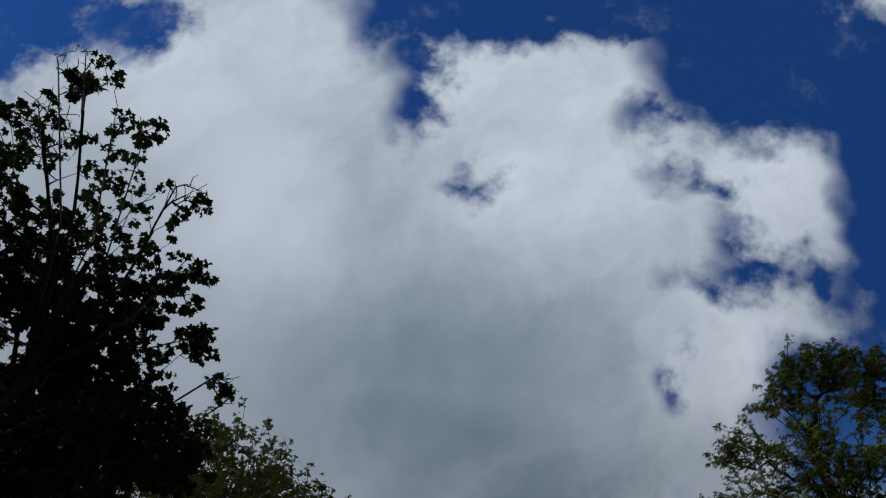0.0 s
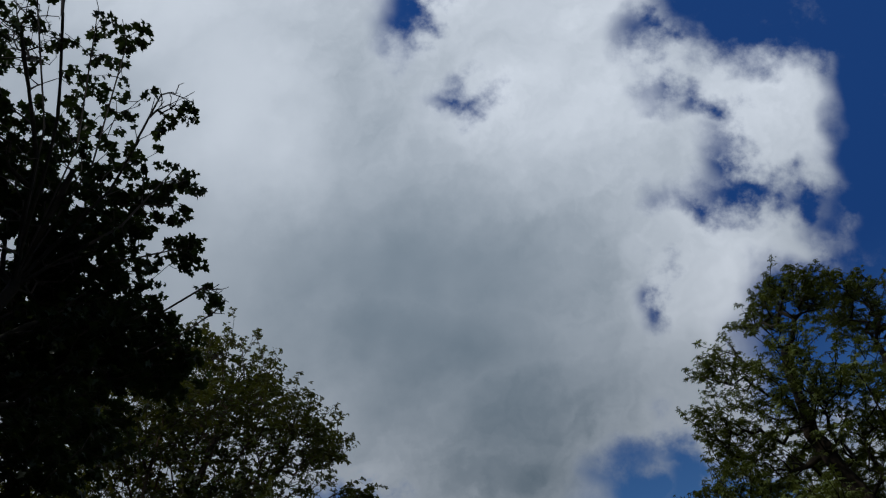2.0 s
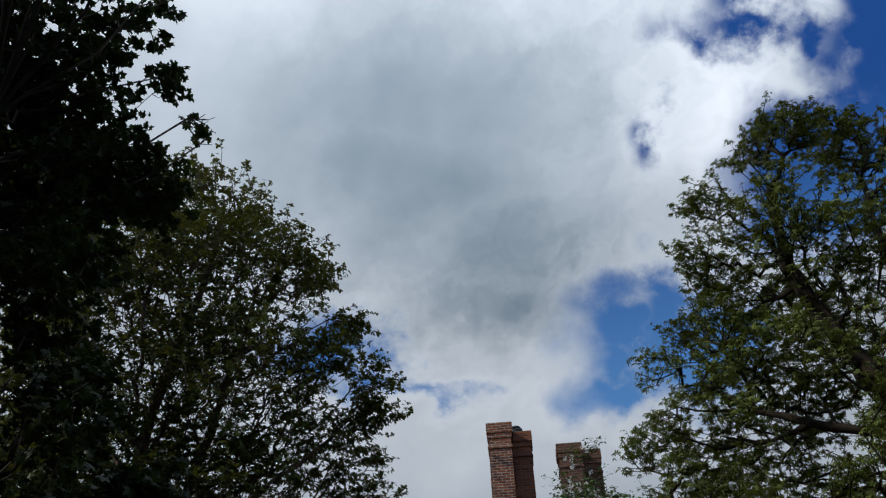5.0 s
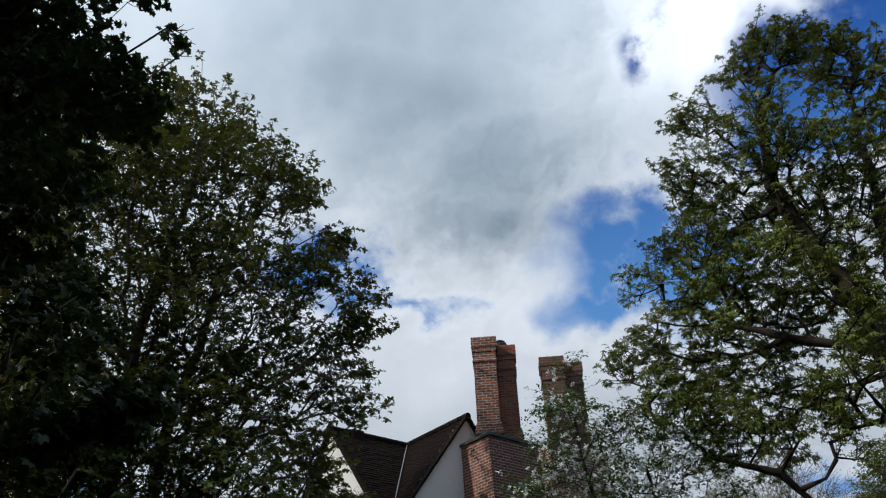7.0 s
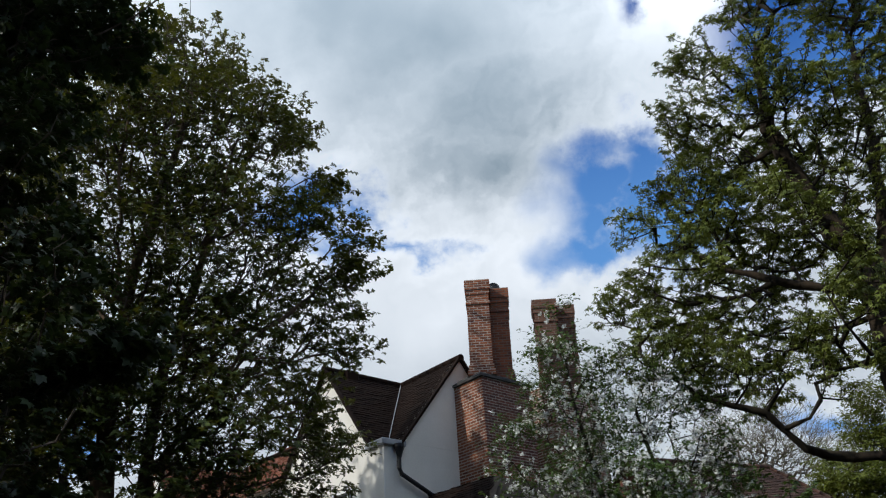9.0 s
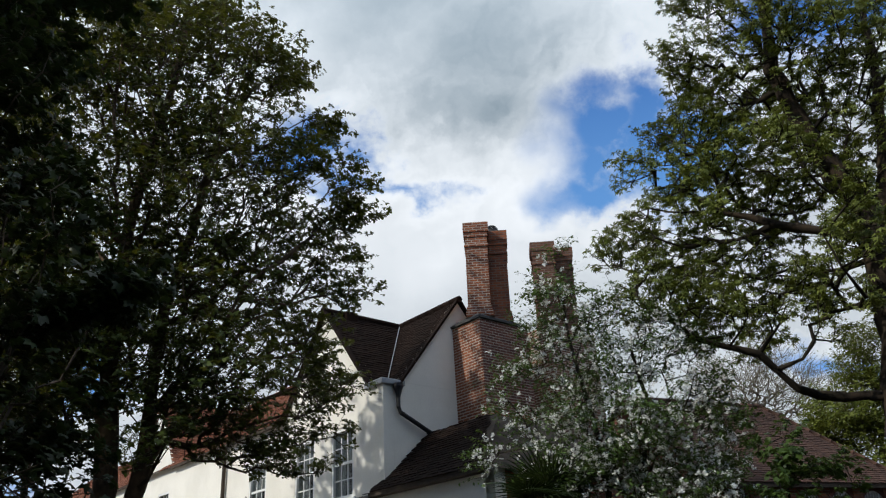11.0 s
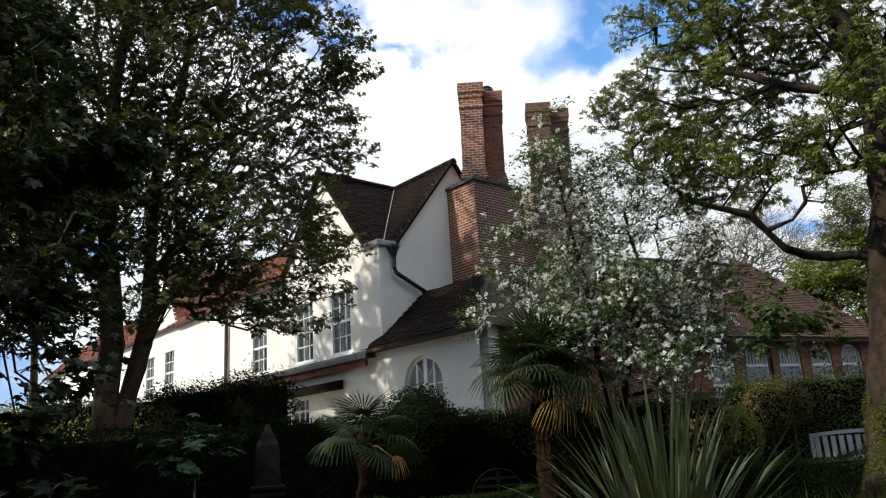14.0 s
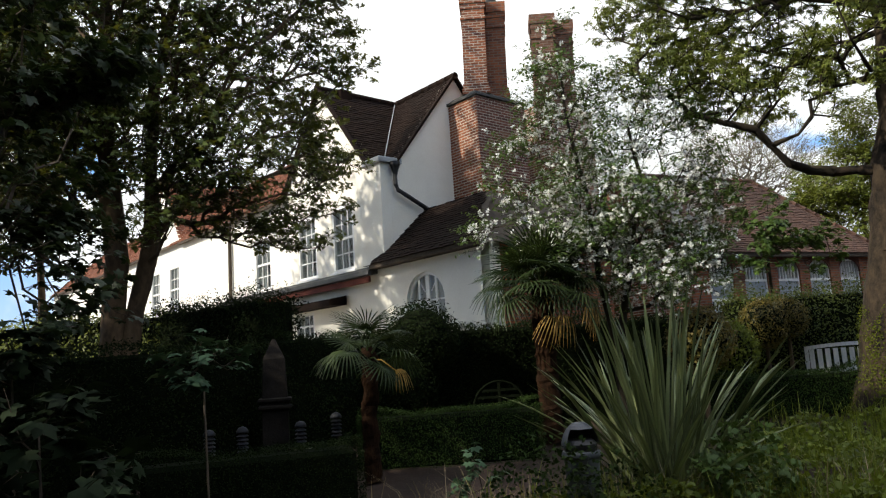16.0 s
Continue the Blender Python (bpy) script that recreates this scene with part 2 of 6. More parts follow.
M = dict(
    render_white=material("lime_render", (0.70, 0.675, 0.60), (0.84, 0.815, 0.74), 0.9, 0.7, 0.25, 22.0),
    paint=material("white_paint", (0.70, 0.71, 0.70), (0.84, 0.84, 0.82), 0.5, 3.0, 0.1, 50.0),
    brick=material("brick", (0.060, 0.024, 0.022), (0.365, 0.120, 0.050), 0.9, 0.8, 0.6, 40.0, island=0.45),
    # darker brick colour holds the shade of stack side and wing front
    brick_shaded=material("brick_shaded", (0.040, 0.020, 0.022), (0.22, 0.084, 0.056), 0.9, 1.3, 0.6, 40.0, piece=0.55),
    brick_sooty=material("sooty_brick", (0.045, 0.026, 0.022), (0.235, 0.105, 0.062), 0.9, 0.8, 0.6, 40.0, island=0.45),
    mortar=material("mortar", (0.36, 0.31, 0.26), (0.54, 0.48, 0.41), 0.95, 3.0, 0.4, 60.0),
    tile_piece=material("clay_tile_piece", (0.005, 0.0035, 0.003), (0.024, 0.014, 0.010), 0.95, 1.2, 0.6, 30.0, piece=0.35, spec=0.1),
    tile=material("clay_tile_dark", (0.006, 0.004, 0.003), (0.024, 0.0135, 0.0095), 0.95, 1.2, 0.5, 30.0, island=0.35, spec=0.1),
    tile_red=material("clay_tile_red", (0.09, 0.034, 0.020), (0.30, 0.115, 0.060), 0.85, 0.9, 0.5, 30.0, island=0.5),
    lead_dark=material("dark_lead", (0.022, 0.022, 0.021), (0.07, 0.068, 0.064), 0.7, 3.0, 0.3, 20.0),
    lead=material("lead", (0.22, 0.24, 0.26), (0.36, 0.38, 0.40), 0.6, 3.0, 0.2, 20.0),
    iron=material("black_iron", (0.012, 0.012, 0.014), (0.03, 0.03, 0.032), 0.45, 4.0, 0.2),
    fascia=material("red_fascia", (0.085, 0.020, 0.013), (0.17, 0.042, 0.024), 0.8, 3.0, 0.2),
    timber=material("dark_timber", (0.03, 0.022, 0.016), (0.08, 0.06, 0.042), 0.85, 3.0, 0.4, 30.0),
    bark=material("bark", (0.034, 0.024, 0.015), (0.13, 0.090, 0.055), 0.95, 3.0, 1.0, 16.0, streak=(1, 1, 0.35)),
    bark_pale=material("bark_pale", (0.020, 0.014, 0.010), (0.17, 0.115, 0.070), 0.95, 2.4, 1.0, 14.0, streak=(1, 1, 0.5)),
    twig_pale=material("twig_pale", (0.10, 0.085, 0.065), (0.22, 0.19, 0.15), 0.9, 4.0, 0.3),
    # near-black: the shade inside hedges and shrubs is in this colour
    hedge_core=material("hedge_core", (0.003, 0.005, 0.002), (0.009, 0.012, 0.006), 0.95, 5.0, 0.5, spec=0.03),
    twig=material("twig", (0.045, 0.035, 0.028), (0.11, 0.085, 0.065), 0.9, 4.0, 0.3),
    leaf_maple=leaf_material("leaf_maple", (0.015, 0.029, 0.006), (0.090, 0.122, 0.019), (0.18, 0.18, 0.020), 0.24),
    # very dark greens: the close tree's shade is part of the colour
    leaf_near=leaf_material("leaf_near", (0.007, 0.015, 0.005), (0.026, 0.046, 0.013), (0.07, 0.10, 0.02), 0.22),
    leaf_plane=leaf_material("leaf_plane", (0.038, 0.058, 0.010), (0.255, 0.300, 0.056), (0.18, 0.20, 0.028), 0.22),
    leaf_may=leaf_material("leaf_may", (0.020, 0.044, 0.010), (0.092, 0.155, 0.030), (0.13, 0.19, 0.03), 0.28),
    leaf_far=leaf_material("leaf_far", (0.055, 0.075, 0.010), (0.17, 0.20, 0.028), (0.26, 0.28, 0.04), 0.3),
    # darkened greens, with the shade on these plants put into the colour
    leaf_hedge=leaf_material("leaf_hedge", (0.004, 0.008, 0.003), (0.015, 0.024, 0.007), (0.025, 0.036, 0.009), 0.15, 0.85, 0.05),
    leaf_box=leaf_material("leaf_box", (0.013, 0.027, 0.006), (0.032, 0.058, 0.012), (0.04, 0.06, 0.01), 0.15, 0.8, 0.1),
    # box green lifted to make up for the plane tree's shade
    leaf_bright=leaf_material("leaf_bright", (0.050, 0.075, 0.010), (0.25, 0.285, 0.04), (0.22, 0.25, 0.035), 0.2, 0.7, 0.15),
    leaf_rust=leaf_material("leaf_rust", (0.028, 0.036, 0.008), (0.22, 0.155, 0.028), (0.22, 0.17, 0.03), 0.2),
    petal=leaf_material("petal", (0.80, 0.81, 0.77), (0.92, 0.92, 0.89), (0.85, 0.85, 0.80), 0.30),
    palm=leaf_material("palm_leaf", (0.008, 0.019, 0.006), (0.044, 0.066, 0.020), (0.06, 0.085, 0.018), 0.2, 0.48, 0.20, True),
    palm_dry=leaf_material("palm_dry", (0.15, 0.090, 0.020), (0.38, 0.225, 0.048), (0.32, 0.19, 0.04), 0.2, 0.6),
    grass=leaf_material("grass_blade", (0.020, 0.032, 0.004), (0.225, 0.265, 0.027), (0.26, 0.29, 0.03), 0.3),
    leaf_weed=leaf_material("leaf_weed", (0.018, 0.034, 0.004), (0.190, 0.242, 0.025), (0.24, 0.28, 0.022), 0.3),
    moss=leaf_material("moss", (0.030, 0.042, 0.006), (0.13, 0.15, 0.020), (0.08, 0.10, 0.01), 0.15, 0.9, 0.05),
    straw=leaf_material("straw", (0.20, 0.15, 0.08), (0.42, 0.34, 0.20), (0.3, 0.24, 0.1), 0.2),
    gravel=material("pale_gravel", (0.36, 0.31, 0.24), (0.58, 0.52, 0.42), 0.95, 2.0, 0.8, 45.0),
    soil=material("garden_soil", (0.007, 0.0045, 0.0033), (0.050, 0.029, 0.019), 0.95, 0.8, 1.0, 18.0),
    # grey stone taken near black: the shade of the trees is in it
    stone=material("shaded_stone", (0.007, 0.006, 0.005), (0.021, 0.018, 0.016), 0.9, 3.0, 0.6, 30.0, spec=0.1),
    bin_grey=material("grey_plastic", (0.05, 0.053, 0.062), (0.10, 0.104, 0.118), 0.42, 5.0, 0.08, 60.0, spec=0.4),
    bin_black=material("black_plastic", (0.008, 0.008, 0.009), (0.02, 0.02, 0.022), 0.4, 5.0, 0.05),
    # dark joints: soot on the flues, painted-in shade on the wing
    mortar_dark=material("sooty_shaded_mortar", (0.13, 0.10, 0.08), (0.24, 0.19, 0.15), 0.95, 3.0, 0.4, 60.0),
    roof_wing=material("mossy_clay_tile", (0.028, 0.015, 0.010), (0.105, 0.053, 0.036), 0.9, 0.7, 0.6, 30.0, island=0.5),
    # white panels with the wing's bluish shade painted in
    panel_shaded=material("shaded_panel", (0.19, 0.22, 0.26), (0.28, 0.31, 0.36), 0.6, 2.0, 0.1, 40.0),
    bark_dark=material("bark_dark", (0.008, 0.006, 0.004), (0.046, 0.036, 0.021), 0.95, 2.2, 1.0, 14.0, streak=(1, 1, 0.45)),
    # dark brown bark with the trunk's shade put into it
    bark_shaded=material("shaded_bark", (0.004, 0.003, 0.002), (0.052, 0.036, 0.021), 0.95, 5.0, 1.0, 22.0, streak=(1, 1, 0.6)),
    # lamp metal darkened in the same way for shade
    lamp_grey=material("shaded_metal", (0.018, 0.020, 0.024), (0.036, 0.038, 0.044), 0.6, 5.0, 0.1, spec=0.12),
    # near-black colour standing for rooms without light
    unlit_room=material("unlit_room", (0.010, 0.010, 0.011), (0.02, 0.02, 0.02), 0.9),
    curtain=material("curtain", (0.35, 0.34, 0.33), (0.55, 0.53, 0.50), 0.9, 8.0, 0.3, streak=(12, 12, 0.4)),
    glass=glass_material(),
)


# ---- mesh helpers ----
class Mesh:
    """Collects vertices and faces; done() gives the mesh data."""

    def __init__(self):
        self.v, self.f = [], []

    def face(self, *pts):
        i = len(self.v)
        self.v += [tuple(p) for p in pts]
        self.f.append(tuple(range(i, i + len(pts))))

    def box(self, lo, hi, m=None):
        (a, b, c), (d, e, g) = lo, hi
        pts = [Vector(p) for p in ((a, b, c), (d, b, c), (d, e, c), (a, e, c), (a, b, g), (d, b, g), (d, e, g), (a, e, g))]
        if m is not None:
            pts = [m @ p for p in pts]
        i = len(self.v)
        self.v += [tuple(p) for p in pts]
        self.f += [tuple(i + k for k in q) for q in ((3, 2, 1, 0), (4, 5, 6, 7), (0, 1, 5, 4), (1, 2, 6, 5), (2, 3, 7, 6), (3, 0, 4, 7))]
        return self

    def prism(self, outline, a, b):
        """outline: points (p, q, r) as functions of depth: each a pair of 3-D ends given by a(pt), b(pt)."""
        lo, hi = [a(p) for p in outline], [b(p) for p in outline]
        n, i = len(outline), len(self.v)
        self.v += [tuple(p) for p in lo + hi]
        self.f.append(tuple(i + k for k in reversed(range(n))))
        self.f.append(tuple(i + n + k for k in range(n)))
        for k in range(n):
            j = (k + 1) % n
            self.f.append((i + k, i + j, i + n + j, i + n + k))
        return self

    def tube(self, pts, radii, sides=8, caps=True):
        pts = [Vector(p) for p in pts]
        i = len(self.v)
        for k, p in enumerate(pts):
            d = (pts[min(k + 1, len(pts) - 1)] - pts[max(k - 1, 0)]).normalized()
            s = d.cross(Vector((0.31, 0.87, 0.39)) if abs(d.z) > 0.9 else Vector((0, 0, 1))).normalized()
            t = d.cross(s)
            r = float(radii[k]) if hasattr(radii, "__len__") else radii
            for j in range(sides):
                a = 2 * math.pi * j / sides
                self.v.append(tuple(p + r * (math.cos(a) * s + math.sin(a) * t)))
        for k in range(len(pts) - 1):
            for j in range(sides):
                e, g = i + k * sides, i + (k + 1) * sides
                self.f.append((e + j, e + (j + 1) % sides, g + (j + 1) % sides, g + j))
        if caps:
            self.f.append(tuple(i + j for j in range(sides)))
            self.f.append(tuple(i + (len(pts) - 1) * sides + j for j in reversed(range(sides))))
        return self

    def lathe(self, profile, sides=20, at=(0, 0, 0)):
        i = len(self.v)
        for r, z in profile:
            for j in range(sides):
                a = 2 * math.pi * j / sides
                self.v.append((at[0] + r * math.cos(a), at[1] + r * math.sin(a), at[2] + z))
        for k in range(len(profile) - 1):
            for j in range(sides):
                e, g = i + k * sides, i + (k + 1) * sides
                self.f.append((e + j, e + (j + 1) % sides, g + (j + 1) % sides, g + j))
        self.f.append(tuple(i + j for j in reversed(range(sides))))
        self.f.append(tuple(i + (len(profile) - 1) * sides + j for j in range(sides)))
        return self

    def done(self, name, smooth=False):
        me = bpy.data.meshes.new(name)
        me.from_pydata(self.v, [], self.f)
        if smooth:
            me.polygons.foreach_set("use_smooth", [True] * len(me.polygons))
        me.update()
        return me


def welded(me):
    bm = bmesh.new()
    bm.from_mesh(me)
    bmesh.ops.remove_doubles(bm, verts=list(bm.verts), dist=0.0005)
    bm.to_mesh(me)
    bm.free()
    return me


def part(name, mesh, mat, parent=None, label="", kind="", smooth=False, at=None, weld=False):
    me = mesh.done(name, smooth) if isinstance(mesh, Mesh) else mesh
    if weld:
        me = welded(me)
    if not me.materials:
        me.materials.append(M[mat])
    ob = new(name, me)
    ob.parent = parent
    if at is not None:
        ob.matrix_local = at
    return tagged(ob, label, kind=kind)


def thing(name, m, label, category, group="", kind=""):
    ob = new(name)
    ob.matrix_world = m
    ob.empty_display_size = 0.2
    return tagged(ob, label, category, group, kind)


def bevelled(me, width=0.01):
    bm = bmesh.new()
    bm.from_mesh(me)
    bmesh.ops.bevel(bm, geom=list(bm.edges), offset=width, segments=1, affect="EDGES")
    bm.to_mesh(me)
    bm.free()
    return me


def leaf_cloud(name, template, faces, place, normal, size, rng, spin=None):
    """One mesh of many leaves: template points, laid at place with the given normals, sizes and a random spin."""
    n = len(place)
    normal = normal / (np.linalg.norm(normal, axis=1, keepdims=True) + 1e-9)
    ref = rng.normal(size=(n, 3)) if spin is None else spin
    a = np.cross(normal, ref)
    a /= np.linalg.norm(a, axis=1, keepdims=True) + 1e-9
    b = np.cross(normal, a)
    t = np.asarray(template, float)
    v = place[:, None, :] + size[:, None, None] * (t[None, :, :1] * a[:, None] + t[None, :, 1:2] * b[:, None] + t[None, :, 2:3] * normal[:, None])
    k = len(t)
    idx = (np.asarray(faces)[None] + (np.arange(n) * k)[:, None, None])
    me = bpy.data.meshes.new(name)
    corners = idx.shape[2]
    nf = n * len(faces)
    me.vertices.add(n * k)
    me.vertices.foreach_set("co", v.reshape(-1))
    me.loops.add(nf * corners)
    me.loops.foreach_set("vertex_index", idx.reshape(-1))
    me.polygons.add(nf)
    me.polygons.foreach_set("loop_start", np.arange(nf) * corners)
    me.update(calc_edges=True)
    return me


def lobes(count, spread, length=1.0, width=0.30, droop=0.18):
    """Template of a palmate leaf: lobes as kites round the stalk, drooping to the tips."""
    pts, faces = [(0, 0, 0)], []
    for i in range(count):
        a = radians(spread) * (i / (count - 1) - 0.5) if count > 1 else 0
        l = length * (1 - 0.32 * abs(i / (count - 1) - 0.5) * 2) if count > 1 else length
        c, s = math.cos(a), math.sin(a)
        k = len(pts)
        for along, side, z in ((0.52, width, -0.03), (1.0, 0.0, -droop), (0.52, -width, -0.03)):
            x, y = along * l, side * l
            pts.append((x * c - y * s, x * s + y * c, z))
        faces.append((0, k + 2, k + 1, k))
    return pts, faces


LEAF5, LEAF3, LEAF1 = lobes(5, 210), lobes(3, 150, width=0.33), lobes(1, 0, width=0.27)


def tree_skeleton(stems, targets, rng, step=0.35, wobble=0.06, up=0.15, lift=0.35, thrift=0.3):
    """Joins target points to the growing branch net, nearest to the stems first; thrift weighs the way back to the root, so that
    boughs run out straight and fan. Returns points, parents and the target's nodes."""
    pts, par = [], []
    for stem in stems:
        first = True
        for k in range(len(stem) - 1):
            a, b = np.array(stem[k], float), np.array(stem[k + 1], float)
            n = max(1, int(np.linalg.norm(b - a) / step))
            for i in range(0 if first else 1, n + 1):
                p = a + (b - a) * i / n
                if first and i == 0 and pts:
                    d = np.linalg.norm(np.array(pts) - p, axis=1)
                    j = int(d.argmin())
                    if d[j] < 1.2:
                        par.append(j)
                        pts.append(p)
                        continue
                par.append(-1 if (first and i == 0) else len(pts) - 1)
                pts.append(p)
            first = False
    base = np.array(pts)
    order = np.argsort([np.linalg.norm(base - t, axis=1).min() for t in targets])
    cap = len(pts) + len(targets) * 14
    net = np.zeros((cap, 3))
    net[: len(pts)] = base
    count = len(pts)
    way = np.zeros(cap)
    for i, p in enumerate(par):
        way[i] = 0 if p < 0 else way[p] + np.linalg.norm(base[i] - base[p])
    ends = []
    for i in order:
        t = targets[i]
        d = net[:count] - t
        dist = np.sqrt((d ** 2).sum(1))
        cost = dist + lift * np.maximum(d[:, 2] + 0.15 * dist, 0) + thrift * way[:count]
        j = int(cost.argmin())
        a, l = net[j].copy(), dist[j]
        n = min(12, max(1, int(l / step)))
        side = rng.normal(size=3) * wobble * l
        bow = np.array([0, 0, up * l])
        prev = j
        for k in range(1, n + 1):
            s = k / n
            p = a + (t - a) * s + (side - bow * 0.6) * math.sin(math.pi * s) + (rng.normal(size=3) * wobble * 0.25 if k < n else 0)
            net[count] = p
            way[count] = way[prev] + l / n
            par.append(prev)
            prev = count
            count += 1
        ends.append(prev)
    return net[:count], par, ends, order


def branch_radii(net, par, tip=0.006, power=2.2, trunk=None):
    """Radii along the net: thickness grows with all that hangs on a limb."""
    n = len(net)
    load = np.zeros(n)
    kids = np.zeros(n, int)
    for p in par:
        if p >= 0:
            kids[p] += 1
    load[kids == 0] = tip ** power
    for i in range(n - 1, -1, -1):
        load[i] = max(load[i], tip ** power)
        if par[i] >= 0:
            load[par[i]] += load[i]
    rad = load ** (1 / power)
    if trunk:
        rad = np.minimum(rad, trunk)
    return rad


def limb_mesh(net, par, rad, lo, hi, sides):
    me = Mesh()
    for i, p in enumerate(par):
        if p < 0 or not (lo <= rad[i] < hi):
            continue
        a, b = Vector(net[p]), Vector(net[i])
        d = b - a
        if d.length < 1e-4:
            continue
        me.tube([a - d * 0.04, b + d * 0.04], [min(rad[p], rad[i] * 1.6), rad[i]], sides, False)
    return me


def gnarled(me, amount):
    """Uneven bark: every point is pushed a little by noise."""
    for i, p in enumerate(me.v):
        p = Vector(p)
        me.v[i] = tuple(p + noise.noise_vector(p * 3.1) * amount + noise.noise_vector(p * 9.0) * amount * 0.35)
    return me


def blob_points(rows, density, rng, shell=0.35):
    """Points inside a crown made of overlapping rounded masses, thicker to the outside; a fifth number thins one out."""
    out = []
    for x, y, z, r, *thin in rows:
        n = max(3, int(density * r ** 2.3 * (thin[0] if thin else 1)))
        d = rng.normal(size=(n, 3))
        d /= np.linalg.norm(d, axis=1, keepdims=True)
        rr = max(0.65 * r, r - 0.14) * (shell + (1 - shell) * rng.rand(n, 1) ** 0.6) * (1 + 0.18 * rng.normal(size=(n, 1)))
        out.append(np.array([x, y, z]) + d * rr)
    return np.concatenate(out)


def tree(name, label, stems, crown, seed, leaf_mat, density, per_tip, size, spread, bark="bark", tip=0.006, max_r=0.4,
         up_bias=1.2, bare=0.0, step=0.35, wobble=0.06, flowers=None, template=LEAF3, power=2.2, bole=(), twig="twig", flat=0.45, naked=(), knots=0.03, limb="", rise=0.25, thrift=0.0):
    rng = np.random.RandomState(seed)
    root = Vector(stems[0][0])
    top = thing(name, Matrix.Translation(root), label, "tree")
    targets = blob_points(crown, density, rng)
    naked_count = 0
    if naked:
        extra = blob_points(naked, density * 1.5, rng)
        naked_count = len(extra)
        targets = np.concatenate([targets, extra])
    net, par, ends, order = tree_skeleton(stems, targets, rng, step, wobble, thrift=thrift)
    rad = branch_radii(net, par, tip, power, trunk=max_r)
    local = net - np.array(root)
    start = 0
    for stem, r in zip(stems, bole):
        count = sum(max(1, int((Vector(b) - Vector(a)).length / step)) for a, b in zip(stem, stem[1:])) + 1
        t = np.linspace(0, 1, count)
        flare = 1 + (0.6 * np.exp(-t * count * step / 0.8) if start == 0 else 0)
        rad[start:start + count] = np.maximum(rad[start:start + count], r * (1 - 0.78 * t) * flare)
        start += count
    part("trunk", gnarled(limb_mesh(local, par, rad, 0.07, 9, 12), knots), bark, top, smooth=True)
    part("limbwork", gnarled(limb_mesh(local, par, rad, 0.018, 0.07, 6), knots), limb or bark, top, kind="stuff", smooth=True)
    twigs = limb_mesh(local, par, rad, 0.0, 0.018, 3)
    tips = local[ends]
    run = tips - local[[par[e] for e in ends]]
    run[:, 2] *= 0.5
    run /= np.linalg.norm(run, axis=1, keepdims=True) + 1e-6
    keep = rng.rand(len(tips)) >= bare
    if naked:
        keep &= ~np.isin(order, np.arange(len(targets) - naked_count, len(targets)))
    tips, run = tips[keep], run[keep]
    n = len(tips) * per_tip
    # shoots: every tip ends in a short twig that leans outwards and up, with the leaves along it
    axis = np.array([p for stem in stems for p in stem], float) - np.array(root)
    near = axis[np.argmin(((tips[:, None, :] - axis[None]) ** 2 * np.array([1, 1, 0.4])).sum(2), axis=1)]
    out = tips - near
    out /= np.linalg.norm(out, axis=1, keepdims=True) + 1e-6
    lean = run * 0.5 + out * 0.55 + rng.normal(size=tips.shape) * 0.3 + np.array([0, 0, rise])
    lean /= np.linalg.norm(lean, axis=1, keepdims=True) + 1e-6
    reach = spread * rng.uniform(1.6, 4.0, (len(tips), 1))
    for p, d, l in zip(tips, lean, reach):
        twigs.tube([p, p + d * l * 0.6 + np.array([0, 0, 0.03 * l[0]]), p + d * l], [tip * 0.9, tip * 0.7, tip * 0.35], 3, False)
    part("twigwork", twigs, twig, top, kind="stuff")
    at = rng.rand(n, 1) ** 0.7
    place = np.repeat(tips, per_tip, axis=0) + np.repeat(lean * reach, per_tip, axis=0) * at * 1.05
    place += rng.normal(size=(n, 3)) * np.array([1, 1, flat]) * spread * (0.35 + 0.35 * (1 - at))
    normal = rng.normal(size=(n, 3)) * 0.55 + np.array([0, 0, up_bias]) + np.repeat(out, per_tip, axis=0) * 0.5
    sizes = size * rng.uniform(0.6, 1.3, n)
    part("crown", leaf_cloud("crown", *template, place, normal, sizes, rng), leaf_mat, top, kind="stuff")
    if flowers:
        flowers(top, tips, rng)
    return top


# ---- ground ----
def ground_z(x, y):
    """The garden rises gently to the house."""
    s = min(1.0, max(0.0, (y - 8.0) / 9.0))
    return 0.6 * s * s * (3 - 2 * s)


def build_ground():
    me = Mesh()
    xs = [-2500, -600, -150, -60] + [x * 1.0 for x in range(-30, 31)] + [60, 150, 600, 2500]
    ys = [-2500, -600, -150, -40] + [y * 1.0 for y in range(-12, 46)] + [70, 150, 600, 2500]
    for y in ys:
        for x in xs:
            bump = 0.05 * noise.noise((x * 0.6, y * 0.6, 0)) if abs(x) < 40 and -12 < y < 45 else 0
            me.v.append((x, y, ground_z(x, y) + bump))
    w = len(xs)
    me.f += [(j * w + i, j * w + i + 1, (j + 1) * w + i + 1, (j + 1) * w + i) for j in range(len(ys) - 1) for i in range(w - 1)]
    ob = part("ground", me, "soil", smooth=True)
    tagged(ob, "dark bare garden soil rising gently to the house", "ground", kind="structure")


build_ground()

